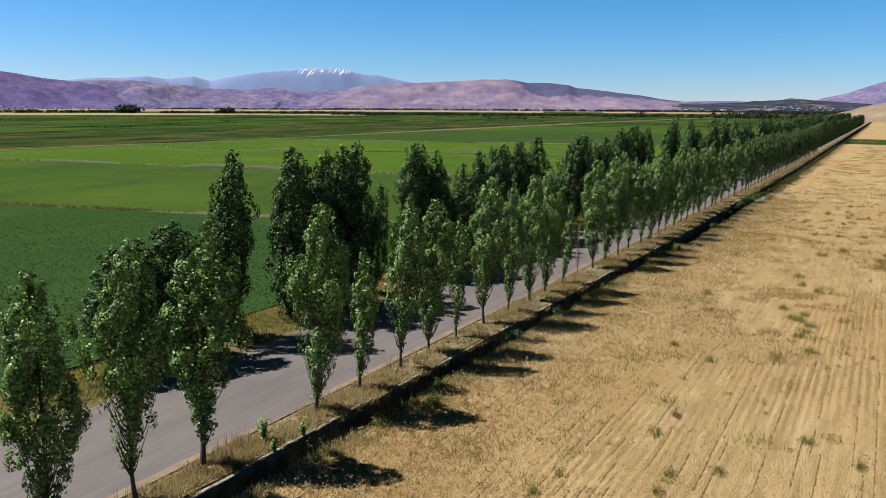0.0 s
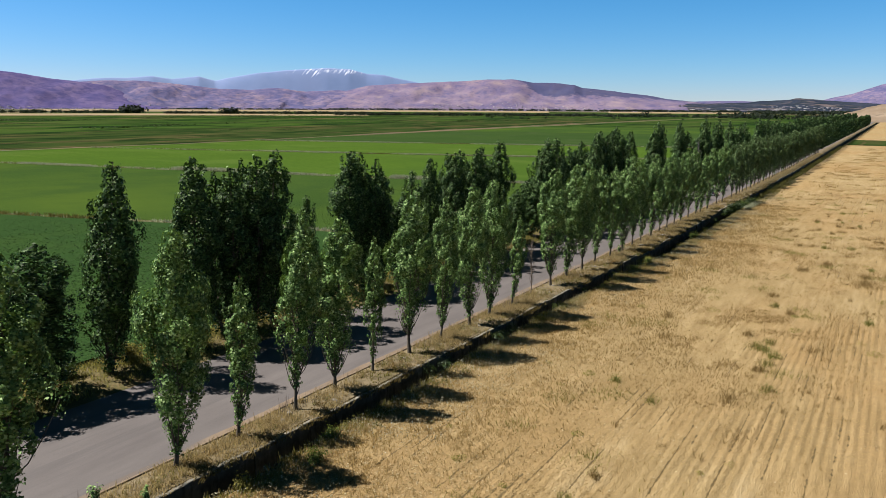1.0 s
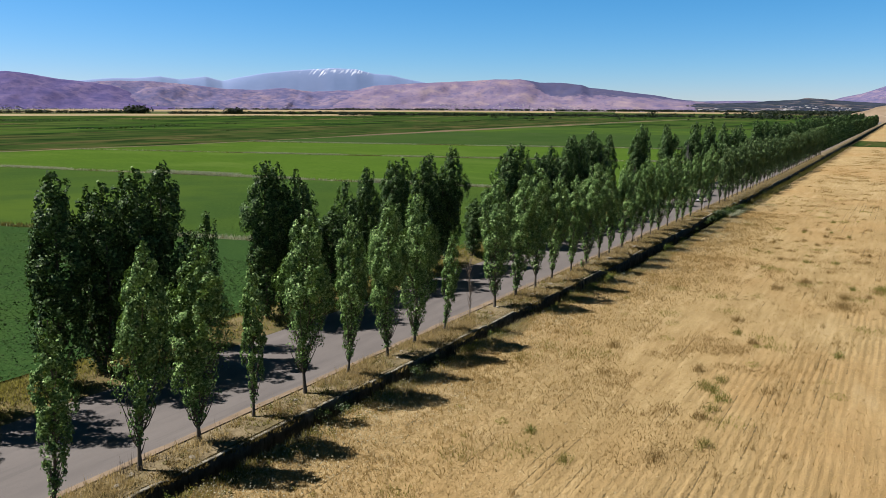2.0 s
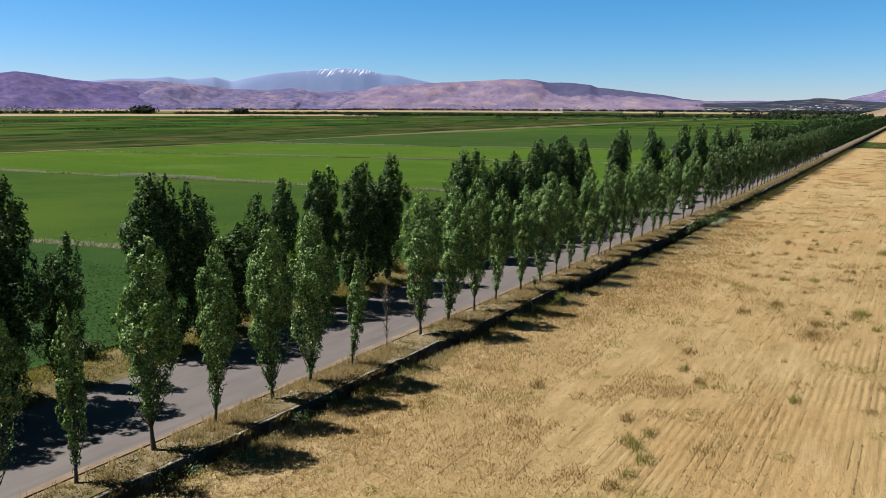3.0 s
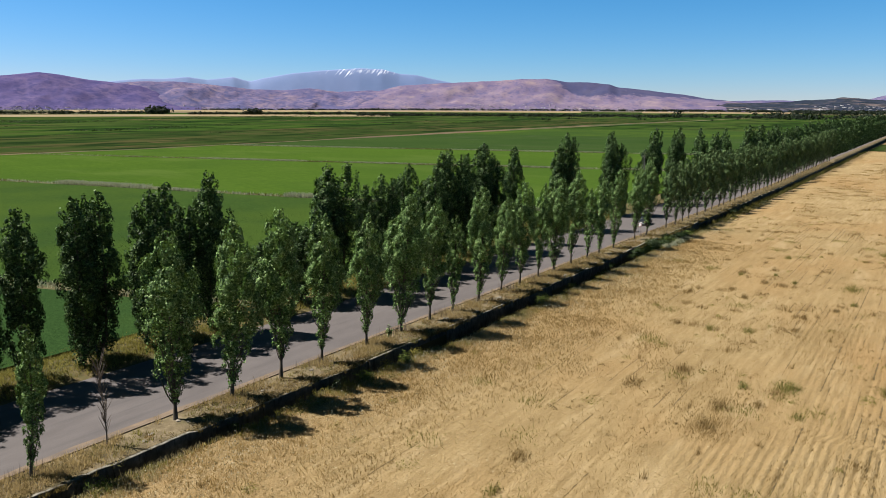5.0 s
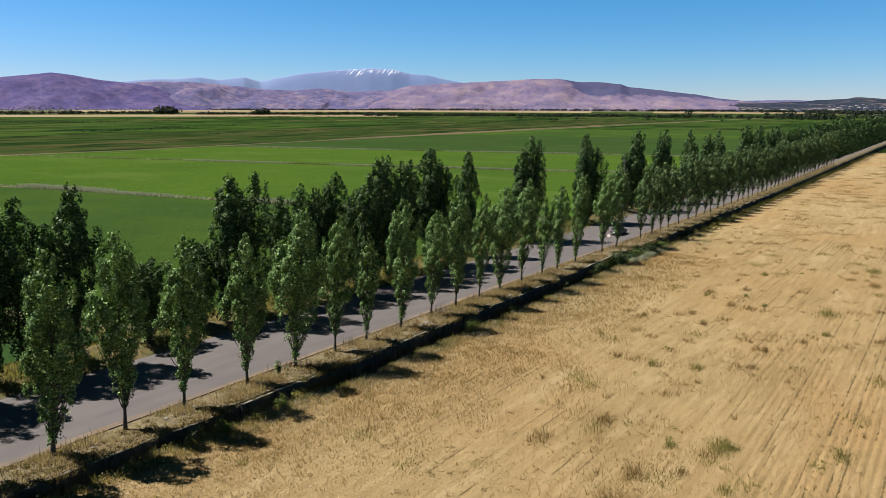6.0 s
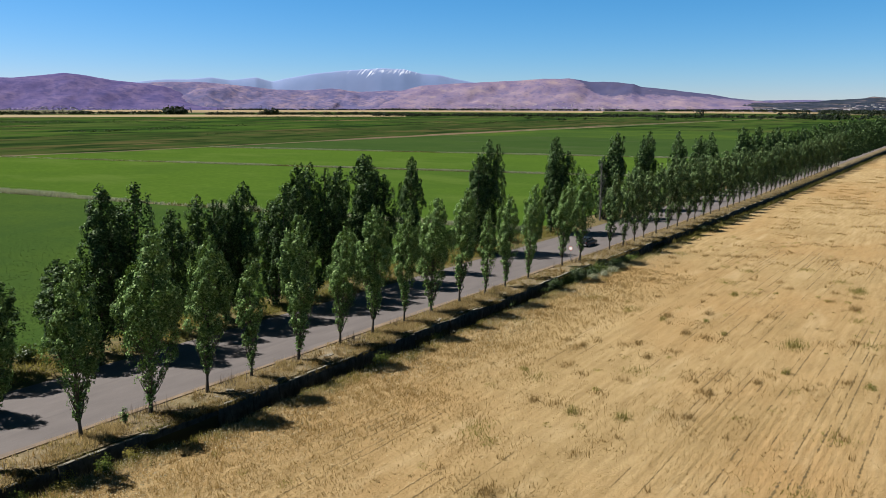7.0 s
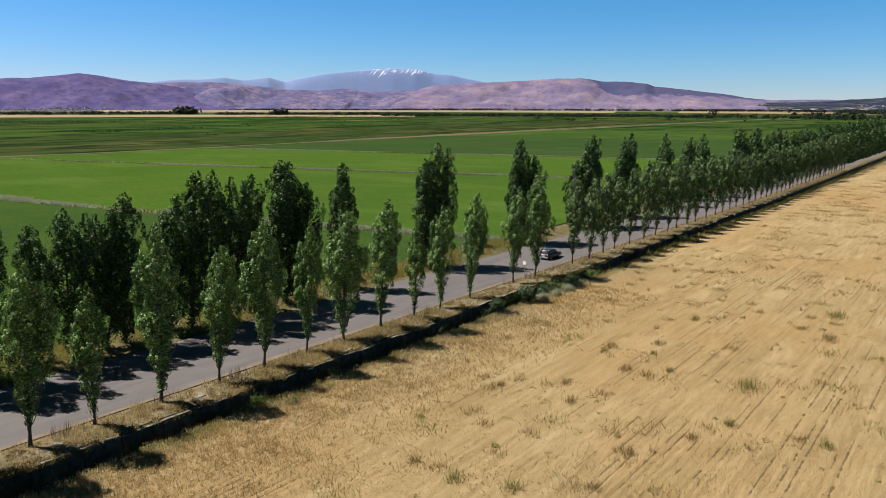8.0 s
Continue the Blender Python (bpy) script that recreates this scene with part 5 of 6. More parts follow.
grass("wall_top_weeds", x, y, level(y) - 0.15, 6, 0.34, 0.06, 0.13, 1.1, M_WEED, "dark weeds spilling over the channel wall", "weeds", 29)
x, y = scatter(800, 0.15, 1.0, 14, 210, 50, lambda u, y: np.clip(lattice(u * 2, y, 2.4, 43) * 3 - 1.4, 0, 1))
x = (ROAD_NEAR + 0.2) * (1 - x) + (wall_x(y) - 0.5) * x
mounds("verge_herbs", x, y, 34, 0.34, 0.42, 0.085, M_OLIVE, "low olive herbs crowding the verge", 31, land_z)
x, y = scatter(1900, 0.1, 1.0, 14, 210, 51, lambda u, y: np.clip(lattice(u * 2, y, 2.0, 47) * 3 - 1.4, 0, 1))
x = (ROAD_NEAR + 0.2) * (1 - x) + (wall_x(y) - 0.5) * x
mounds("dry_verge_herbs", x, y, 34, 0.36, 0.46, 0.085, M_BROWN_WEED, "brown dried herbs crowding the verge", 32, land_z)
x, y = scatter(620, -0.3, 1.6, 14, 260, 52, lambda u, y: np.clip(lattice(u, y, 4.2, 53) * 3 - 1.5, 0, 1))
x = x + field_x(y)
mounds("bank_herbs", x, y, 40, 0.42, 0.6, 0.10, M_OLIVE, "olive herbs on the channel bank", 33, land_z)
x, y = scatter(700, -0.1, 1.4, 14, 260, 53, lambda u, y: np.clip(lattice(u * 0, y, 5.2, 57) * 3.4 - 1.9, 0, 1))
x = x + wall_x(y)
mounds("channel_herbs", x, y, 44, 0.45, 0.9, 0.11, M_BUSH, "green herbs growing in the channel", 34, lambda x, y: land_z(x, y) * 0 + level(y) - 0.7)
# ragged growth hanging over the wall and crowding the lip of the channel
x, y = scatter(420, -0.55, 0.1, 14, 260, 61, lambda u, y: np.clip(lattice(u * 0, y, 6.0, 63) * 2.4 - 0.6, 0.15, 1) * np.where(y < 100, 0.28, 0.5))
x = x + wall_x(y)
mounds("wall_growth", x, y, 70, 0.55, 0.5, 0.085, M_WEED, "brown growth hanging over the channel wall", 41, lambda x, y: level(y) + 0.0)
x, y = scatter(260, -0.6, 0.15, 14, 260, 62, lambda u, y: np.clip(lattice(u * 0, y, 7.0, 65) * 2.4 - 0.7, 0.1, 1) * np.where(y < 100, 0.28, 0.5))
x = x + wall_x(y)
mounds("green_wall_growth", x, y, 70, 0.48, 0.42, 0.09, M_OLIVE, "olive growth hanging over the channel wall", 42, lambda x, y: level(y) - 0.12)
x, y = scatter(360, -0.5, 0.8, 14, 260, 63, lambda u, y: np.clip(lattice(u * 0, y, 8.0, 67) * 2.4 - 0.7, 0.1, 1))
x = x + field_x(y)
mounds("lip_growth", x, y, 70, 0.55, 0.55, 0.09, M_SAGE, "yellowish weeds along the lip of the channel", 43, lambda x, y: level(y) - 0.2)
x, y = scatter(6000, -0.5, 1.3, 14, 260, 64, lambda u, y: np.clip(lattice(u, y, 5.0, 69) * 2.4 - 0.6, 0.06, 1))
x = x + field_x(y)
grass("lip_grass", x, y, level(y) - 0.15, 6, 0.52, 0.05, 0.12, 0.6, M_GREEN_BLADE, "tall yellow-green grass along the lip of the channel", "grass", 44)
x, y = scatter(8000, -0.4, 1.6, 14, 260, 65, lambda u, y: np.clip(lattice(u, y, 4.0, 71) * 2.6 - 0.9, 0.0, 1))
x = x + field_x(y)
grass("pale_lip_grass", x, y, level(y) - 0.12, 6, 0.50, 0.045, 0.14, 0.8, M_CREAM, "bleached feathery grass along the lip of the channel", "grass", 45)
# channel bank weeds
x, y = scatter(6000, -0.8, 0.05, 14, 260, 45, lambda u, y: np.clip(lattice(u, y, 2.2, 19) * 2 - 0.5, 0, 1))
x = x + field_x(y)
grass("bank_weeds", x, y, land_z(x, y), 5, 0.45, 0.05, 0.12, 0.7, M_WEED, "dark weeds on the channel bank", "weeds", 11)
# far shoulder
x, y = scatter(5000, -51.4, -45.2, 20, 215, 46, lambda x, y: np.clip(lattice(x, y, 3.2, 23) * 1.8 - 0.3, 0, 1))
grass("shoulder_grass", x, y, land_z(x, y), 4, 0.45, 0.05, 0.14, 0.9, M_SAGE, "tall dry grass under the far poplars", "grass", 12)
x, y = scatter(36000, -53.0, -45.4, 20, 215, 47, lambda x, y: np.clip(lattice(x, y, 4.0, 29) * 2.2 - 0.4, 0, 1))
grass("shoulder_weeds", x, y, land_z(x, y), 4, 0.42, 0.06, 0.16, 1.1, M_GREEN_BLADE, "rank green weeds under the far poplars", "weeds", 13)


def crop_cover(name, x, y, lift, size, mat, label):
    z = level(y) + lift + rng.uniform(-0.08, 0.16, len(x))
    v, f = leaves(np.stack([x, y, z], -1), rng.normal(size=(len(x), 3)) * 0.35 + np.array([0, 0, 1.0]), rng.uniform(0.6, 1.3, len(x)) * size)
    tagged(new(name, fast_mesh(name, v, f, mat)), label, "crop", kind="stuff")


x, y = scatter(46000, -135, -52, 15, 93, 51, lambda x, y: np.clip(1.25 - (-52 - x) / 75, 0.15, 1) * (y < edge_y(1, x) - 2))
crop_cover("crop_leaves", x, y, 0.33, 0.24, M_CROP_LEAF, "dense dark green crop leaves")
x, y = scatter(90000, -125, -52, 70, 215, 52, lambda x, y: np.clip(1.2 - (-52 - x) / 70, 0.15, 1) * (y > edge_y(1, x) + 2) * (y < edge_y(2, x) - 2))
crop_cover("young_crop_leaves", x, y, 0.14, 0.17, M_CROP_LEAF_LIGHT, "green young crop leaves")
# banks between the crop fields
# taller pale reeds on two stretches of one bank
for x0, x1, n in ((-202, -168, 1500), (-127, -113, 500)):
    x, y = scatter(n, x0, x1, -1.3, 1.3, 66, lambda u, y: np.clip((u - x0) / 5, 0, 1) * np.clip((x1 - u) / 4, 0, 1) * (0.35 + 0.65 * lattice(u, y * 0, 2.5, 68)))
    y = edge_y(2, x) + y
    grass("bank_reeds", x, y, level(y) + 0.1, 12, 1.15, 0.11, 0.35, 0.5, M_BANK_GRASS, "pale grey-green reeds along the bank between crop fields", "reeds", 49)
for k, n, mat, nm, lab in ((1, 5200, M_BANK_GRASS, "field_bank_grass", "olive dry grass on the bank between crop fields"), (2, 17000, M_BANK_GRASS, "field_bank_grass", "bleached dry grass on the bank between crop fields"), (3, 13000, M_BANK_GRASS, "field_bank_grass", "bleached dry grass on the bank between crop fields"),
                           (4, 9000, M_BANK_GRASS, "field_bank_grass", "bleached dry grass on the bank between crop fields")):
    x, s = scatter(n, X_TRACK, X_FIELD, -1.1, 1.1, 60 + k, lambda x, y: np.clip(lattice(x, y * 0, 22.0, k) * 3.4 - 1.1, 0.05, 1))
    y = edge_y(k, x) + s
    grass(nm, x, y, level(y), 4, 0.75 if k > 1 else 0.6, 0.12 if k == 1 else 0.2, 0.25, 0.6, mat, lab, "grass", 14 + k)
    x, s = scatter(n // (6 if k == 2 else 2), X_TRACK, X_FIELD, -1.9, 1.9, 70 + k, lambda x, y: np.clip(lattice(x, y * 0, 18.0, k + 9) * 3 - 0.9, 0.1, 1))
    y = edge_y(k, x) + s
    grass("field_bank_weeds", x, y, level(y), 4, 0.6, 0.16, 0.25, 0.6, M_OLIVE, "dark weeds on the bank between crop fields", "weeds", 20 + k)


# ---- concrete channel wall ----
def wall_panel(long, seed):
    r = random.Random(seed)
    bm = bmesh.new()
    n = 13
    rings = []
    for i in range(n):
        y = long * i / (n - 1) - long / 2
        d = r.uniform(-0.012, 0.012)
        dz = r.uniform(-0.05, 0.02) if 0 < i < n - 1 else r.uniform(-0.16, 0.0)
        ring = [(-0.14 + d, y, -1.75), (-0.14 + d, y, 0.03 + dz), (-0.11 + d, y, 0.06 + dz), (0.09 + d, y, 0.06 + dz), (0.12 + d, y, 0.03 + dz), (0.10 + d, y, -0.1), (0.16 + d, y, -1.75)]
        rings.append([bm.verts.new(p) for p in ring])
    for a, b in zip(rings, rings[1:]):
        for j in range(len(a)):
            k = (j + 1) % len(a)
            bm.faces.new((a[j], b[j], b[k], a[k]))
    bm.faces.new(rings[0])
    bm.faces.new(rings[-1][::-1])
    bmesh.ops.recalc_face_normals(bm, faces=bm.faces[:])
    me = bpy.data.meshes.new("wall_panel")
    bm.to_mesh(me)
    bm.free()
    me.materials.append(M_CONCRETE)
    me.materials.append(M_COPING)
    # faces turned up take the painted sunlit tone, the rest the shaded one
    for f in me.polygons:
        f.material_index = 1 if f.normal.z > 0.5 else 0
    return me


channel_wall = tagged(new("channel_wall", sheet("channel_wall", [0.0, 0.01, 0.12, 0.13], np.arange(-30, 1100, 6.0), lambda x, y, c: level(y) + np.where((c > 0.005) & (c < 0.125), -0.12, -1.9), M_CONCRETE, place=lambda c, y: wall_x(y) - 0.08 + c, smooth=False)),
                      "weathered concrete retaining wall of the irrigation channel", "wall", kind="structure")
PANELS = [wall_panel(5.96, s) for s in range(5)]
r_wall = random.Random(4)
y = 8.0
while y < 300:
    yc = y + 3.0
    loose = 1.0 if y < 100 else 2.6
    turn = -math.degrees(math.atan2(float(wall_x(yc + 3) - wall_x(yc - 3)), 6.0))
    part("wall_panel", PANELS[r_wall.randrange(5)], channel_wall, m=pose(float(wall_x(yc)) + r_wall.uniform(-0.05, 0.05) * loose, yc, float(level(yc)) + r_wall.uniform(-0.06, 0.06) * loose, r_wall.uniform(-0.6, 0.6) * loose, r_wall.uniform(-1.6, 1.6) * loose, turn + r_wall.uniform(-0.3, 0.3)))
    y += 6.0


# ---- small plants beside the road ----
def bush(name, x, y, wide, tall, n, size, mat, label, category="bush", seed=1, floor=9.0):
    """A low shrub: a few stems and a loose, uneven crown of leaves."""
    r = np.random.default_rng(seed)
    ob = tagged(new(name), label, category)
    ob.location = (x, y, max(float(land_z(np.array(x), np.array(y))), float(level(y)) - floor) - 0.03)
    stems, pts = [], []
    for i in range(9):
        a, lean = r.random() * 6.28, r.uniform(0.1, 1.0) * wide
        t = np.linspace(0, 1, 4)
        h = tall * r.uniform(0.6, 1.0)
        line = np.stack([np.cos(a) * lean * t, np.sin(a) * lean * t, h * t ** 0.8], -1)
        stems.append(tube(line, 0.02 * (1 - 0.8 * t), 4))
        m = n // 9
        q = r.random(m) * 0.85 + 0.15
        pts.append(np.stack([np.interp(q, t, line[:, j]) for j in range(3)], -1) + r.normal(size=(m, 3)) * wide * 0.2)
    pts = np.concatenate(pts)
    pts[:, 2] = np.maximum(pts[:, 2], 0.05)
    v, f = leaves(pts, pts * np.array([1, 1, 0.3]) + r.normal(size=pts.shape) * wide * 0.5 + np.array([0, 0, wide * 0.4]), r.uniform(0.7, 1.3, len(pts)) * size)
    sv, sf = join(*stems)
    part("stems", fast_mesh("stems", sv, sf, M_BARK), ob)
    part("foliage", fast_mesh("foliage", v, f, mat), ob)
    return ob


for i, (x, y, w, h) in enumerate(((-27.6, 173.8, 1.0, 1.2), (-27.2, 176.4, 1.3, 1.5), (-26.7, 179.2, 1.5, 1.9), (-26.3, 182.4, 1.5, 1.8), (-26.1, 185.6, 1.5, 1.8), (-26.0, 189.0, 1.4, 1.9), (-26.0, 192.6, 1.3, 1.6), (-26.2, 196.0, 1.2, 1.4), (-27.9, 181.0, 1.2, 1.5), (-27.7, 187.5, 1.2, 1.5))):
    bush("channel_bush", x, y, w, h, 1100, 0.15, M_FRESH if i % 3 == 1 else M_BUSH, "lush green bush growing out of the channel", "bush", 300 + i, 0.6)
for i, (x, y, w, h) in enumerate(((-24.6, 182.5, 1.1, 0.8), (-24.4, 185.4, 1.0, 0.8), (-24.8, 179.6, 0.9, 0.7), (-24.6, 188.2, 0.9, 0.7))):
    bush("pale_shrub", x, y, w, h, 800, 0.12, M_BANK_GRASS, "pale whitish flowering shrub at the field edge", "shrub", 320 + i, 0.2)
for i, (x, y, w, h) in enumerate(((-31.5, 35.0, 0.35, 1.7), (-31.6, 116.0, 0.3, 1.3), (-30.1, 34.4, 0.22, 1.0), (-30.1, 36.9, 0.22, 1.1))):
    bush("young_sapling", x, y, w, h, 260, 0.13, M_LEAF, "young green poplar sapling on the verge", "sapling", 340 + i)


def weed_tuft(name, x, y, wide, tall, mats, label, seed):
    """A loose, soft-edged tuft, drawn out along the drill rows: fine stalks and the small leaves on them."""
    r = np.random.default_rng(seed)
    ob = tagged(new(name), label, "weed")
    ob.location = (x, y, float(field_top(np.array(x), np.array(y))))
    n = int(120 * wide)
    p = np.stack([r.normal(size=n) * wide * 0.34, r.normal(size=n) * wide * 0.5, np.zeros(n)], -1)
    h = r.uniform(0.5, 1.5, n) * tall * np.exp(-(p[:, 0] ** 2 + p[:, 1] ** 2 * 0.4) / wide ** 2)
    part("tuft", fast_mesh("tuft", *blades(p, h, r.uniform(0.025, 0.05, n), r.uniform(0.1, 0.6, n)), mats[0]), ob)["kind"] = "stuff"
    k = r.integers(0, n, int(130 * wide))
    q = p[k] + r.normal(size=(len(k), 3)) * 0.09
    q[:, 2] = np.abs(h[k] * r.uniform(0.15, 0.95, len(k))) + 0.03
    part("foliage", fast_mesh("foliage", *leaves(q, r.normal(size=q.shape) * 0.6 + np.array([0, 0, 1.0]), r.uniform(0.05, 0.10, len(k))), mats[1]), ob)["kind"] = "stuff"


OLIVE_TUFTS = [(-12.1, 64.1, 0.7), (-7.8, 81.2, 1.1), (-6.5, 76.8, 0.9), (-5.5, 70.8, 0.8), (-12.2, 48.5, 0.7), (-4.2, 52.3, 0.7), (-1.3, 50.3, 0.6), (-15.2, 40.7, 0.5), (-10.2, 41.5, 0.5), (-7.1, 83.1, 0.9), (-8.5, 96.8, 0.8),
               (2.3, 124.1, 1.5), (-6.9, 137.6, 0.9), (-3.5, 139.0, 0.9), (9.2, 127.7, 1.1), (4.2, 118.5, 0.7), (3.1, 165.0, 1.8), (4.9, 193.5, 1.8), (-10.4, 166.1, 0.6), (-7.2, 182.2, 0.9), (4.1, 156.5, 0.7), (-3.5, 164.8, 0.6)]
GREEN_TUFTS = [(-15.6, 66.8, 0.7), (-7.9, 45.5, 0.5), (-10.2, 43.8, 0.5), (-15.6, 38.1, 0.5), (-6.3, 79.2, 1.0), (-7.2, 80.7, 0.8), (0.1, 94.6, 0.8), (2.8, 124.7, 1.1), (-0.4, 122.7, 0.7), (-6.4, 168.3, 0.4), (10.5, 157.0, 0.7)]
BROWN_TUFTS = [(-7.6, 67.4, 1.2), (-17.0, 86.7, 1.0), (-11.7, 51.8, 0.5), (-9.1, 84.4, 0.9), (-6.8, 74.9, 0.8), (-0.9, 113.2, 1.4), (-8.0, 118.5, 1.4), (-9.3, 101.5, 1.0), (-6.7, 94.5, 0.9), (0.4, 142.0, 0.7), (-1.0, 117.4, 1.2), (1.4, 119.2, 0.7),
               (-5.7, 123.8, 1.1), (-10.5, 167.8, 0.9), (-6.7, 162.6, 0.8), (-9.3, 156.4, 0.9), (-7.1, 153.2, 0.8), (-13.3, 152.6, 0.6), (-7.1, 171.5, 0.9), (0.3, 147.6, 0.6), (2.7, 152.6, 0.7), (5.9, 183.8, 1.3), (-10.4, 137.8, 0.6)]
for i, (x, y, w) in enumerate(OLIVE_TUFTS):
    weed_tuft("weed_clump", x, y, w, 0.34 + 0.22 * w, (M_SAGE, M_OLIVE), "olive weed clump standing in the dry grain", 500 + i)
for i, (x, y, w) in enumerate(GREEN_TUFTS):
    weed_tuft("fresh_weed_clump", x, y, w, 0.36 + 0.2 * w, (M_SAGE, M_FRESH), "fresh green weed clump standing in the grain", 540 + i)
for i, (x, y, w) in enumerate(BROWN_TUFTS):
    weed_tuft("dry_weed_clump", x, y, w, 0.34 + 0.22 * w, (M_CLUMP, M_BROWN_WEED), "brownish dry weed clump standing in the grain", 560 + i)
for i, (x, y, w, h) in enumerate(((-26.3, 106.4, 0.9, 0.8), (-26.2, 109.1, 1.0, 0.9), (-26.0, 111.6, 0.9, 0.9), (-26.5, 113.7, 0.8, 0.8), (-26.3, 137.7, 0.9, 0.7), (-26.0, 145.8, 0.8, 0.7), (-25.9, 44.9, 0.8, 0.7), (-27.0, 40.6, 0.8, 0.6), (-27.4, 48.0, 0.8, 0.7), (-27.0, 78.5, 0.9, 0.7), (-27.2, 84.0, 0.8, 0.7))):
    bush("bank_weed_bush", x, y, w, h, 700, 0.10, M_SAGE if i % 2 else M_FRESH, "rank yellow-green weeds on the lip of the channel", "weed", 460 + i, 0.25)
for i, (x, y, w, h) in enumerate(((-48.6, 49.0, 1.3, 1.3), (-49.2, 44.0, 1.2, 1.2), (-49.5, 70.0, 1.4, 1.5), (-48.8, 111.0, 1.3, 1.6), (-49.0, 117.0, 1.2, 1.4), (-48.4, 171.0, 1.4, 1.8), (-48.9, 176.0, 1.5, 2.0), (-48.0, 195.5, 1.6, 2.2), (-48.6, 201.0, 1.4, 2.0), (-48.2, 219.0, 1.5, 2.4))):
    bush("shoulder_bush", x, y, w, h, 900, 0.17, M_BUSH if i % 3 else M_GREEN_BLADE, "rounded green bush on the grassy shoulder", "bush", 380 + i)


def bare_sapling(x, y, tall):
    r = np.random.default_rng(77)
    ob = tagged(new("dead_sapling"), "bare dead sapling with thin upright brown twigs", "tree")
    ob.location = (x, y, float(land_z(np.array(x), np.array(y))) - 0.03)
    t = np.linspace(0, 1, 8)
    stem = np.stack([0.06 * np.sin(t * 5), 0.05 * np.sin(t * 4 + 1), tall * t], -1)
    part("trunk", fast_mesh("trunk", *tube(stem, 0.055 * (1 - 0.85 * t), 6), M_DEAD, True), ob)
    twigs = []
    for i in range(64):
        h0 = r.uniform(0.15, 0.92)
        a, reach = r.random() * 6.28, r.uniform(0.25, 0.6)
        q = np.linspace(0, 1, 4)
        base = np.array([np.interp(h0, t, stem[:, 0]), np.interp(h0, t, stem[:, 1]), tall * h0])
        twigs.append(tube(base + np.stack([np.cos(a) * reach * q, np.sin(a) * reach * q, q * reach * r.uniform(1.6, 3.0)], -1), 0.024 * (1 - 0.7 * q), 4))
    part("twigs", fast_mesh("twigs", *join(*twigs), M_DEAD), ob)


bare_sapling(-32.1, 87.2, 5.8)

# ---- a dead poplar among the far row ----
def dead_poplar(x, y, tall):
    r = np.random.default_rng(91)
    ob = tagged(new("dead_poplar"), "bare grey dead poplar with upright branches in the far row", "tree")
    ob.location = (x, y, float(land_z(np.array(x), np.array(y))) - 0.05)
    t = np.linspace(0, 1, 10)
    stem = np.stack([0.15 * np.sin(t * 4), 0.12 * np.sin(t * 5 + 2), tall * t], -1)
    part("trunk", fast_mesh("trunk", *tube(stem, 0.17 * (1 - 0.9 * t) + 0.01, 7), M_GREY_WOOD, True), ob)
    limbs = []
    for i in range(70):
        h0 = r.uniform(0.12, 0.92)
        a, reach = i * 2.4, r.uniform(0.4, 1.5) * (1 - h0 * 0.6)
        q = np.linspace(0, 1, 5)
        foot = np.array([np.interp(h0, t, stem[:, 0]), np.interp(h0, t, stem[:, 1]), tall * h0])
        limbs.append(tube(foot + np.stack([np.cos(a) * reach * q ** 0.7, np.sin(a) * reach * q ** 0.7, q * min(reach * r.uniform(2, 3.5), tall * (1.02 - h0))], -1), 0.05 * (1 - 0.8 * q), 4))
    part("branches", fast_mesh("branches", *join(*limbs), M_GREY_WOOD), ob)


dead_poplar(-46.6, 228.6, 12.0)

# ---- road sign ----
sign = tagged(new("road_sign"), "small round white road sign on a thin steel post", "sign")
sign.location = (-32.5, 187.7, float(level(187.7)))
part("post", (disc_solid(0.035, 2.1, Matrix.Translation((0, 0, 1.05)), 12), M_STEEL), sign)
plate = part("sign_plate", (disc_solid(0.34, 0.02, Matrix.Translation((0, -0.05, 2.2)) @ Matrix.Rotation(radians(90), 4, "X"), 28), M_WHITE), sign, "round white plate")
ring_bm = bmesh.new()
for r0 in range(32):
    a0, a1 = r0 * 2 * math.pi / 32, (r0 + 1) * 2 * math.pi / 32
    ring_bm.faces.new([ring_bm.verts.new((math.cos(a) * q, -0.066, 2.2 + math.sin(a) * q)) for a, q in ((a0, 0.335), (a1, 0.335), (a1, 0.27), (a0, 0.27))])
part("rim_band", (ring_bm, plain("faded_red_paint", (0.45, 0.16, 0.13), 0.6)), plate, "faded red rim")


# ---- stones on the verge ----
def stone(x, y, s, seed):
    r = random.Random(seed)
    bm = bmesh.new()
    bmesh.ops.create_icosphere(bm, subdivisions=1, radius=s)
    for v in bm.verts:
        v.co = Vector((v.co.x * 1.3, v.co.y, v.co.z * 0.6)) * r.uniform(0.75, 1.2)
    me = bpy.data.meshes.new("stone")
    bm.to_mesh(me)
    bm.free()
    me.materials.append(M_STONE)
    ob = tagged(new("stone", me), "pale broken stone lying on the verge", "stone", "stones on the verge")
    ob.matrix_world = pose(x, y, float(land_z(np.array(x), np.array(y))) + s * 0.3, 0, 0, r.uniform(0, 360))


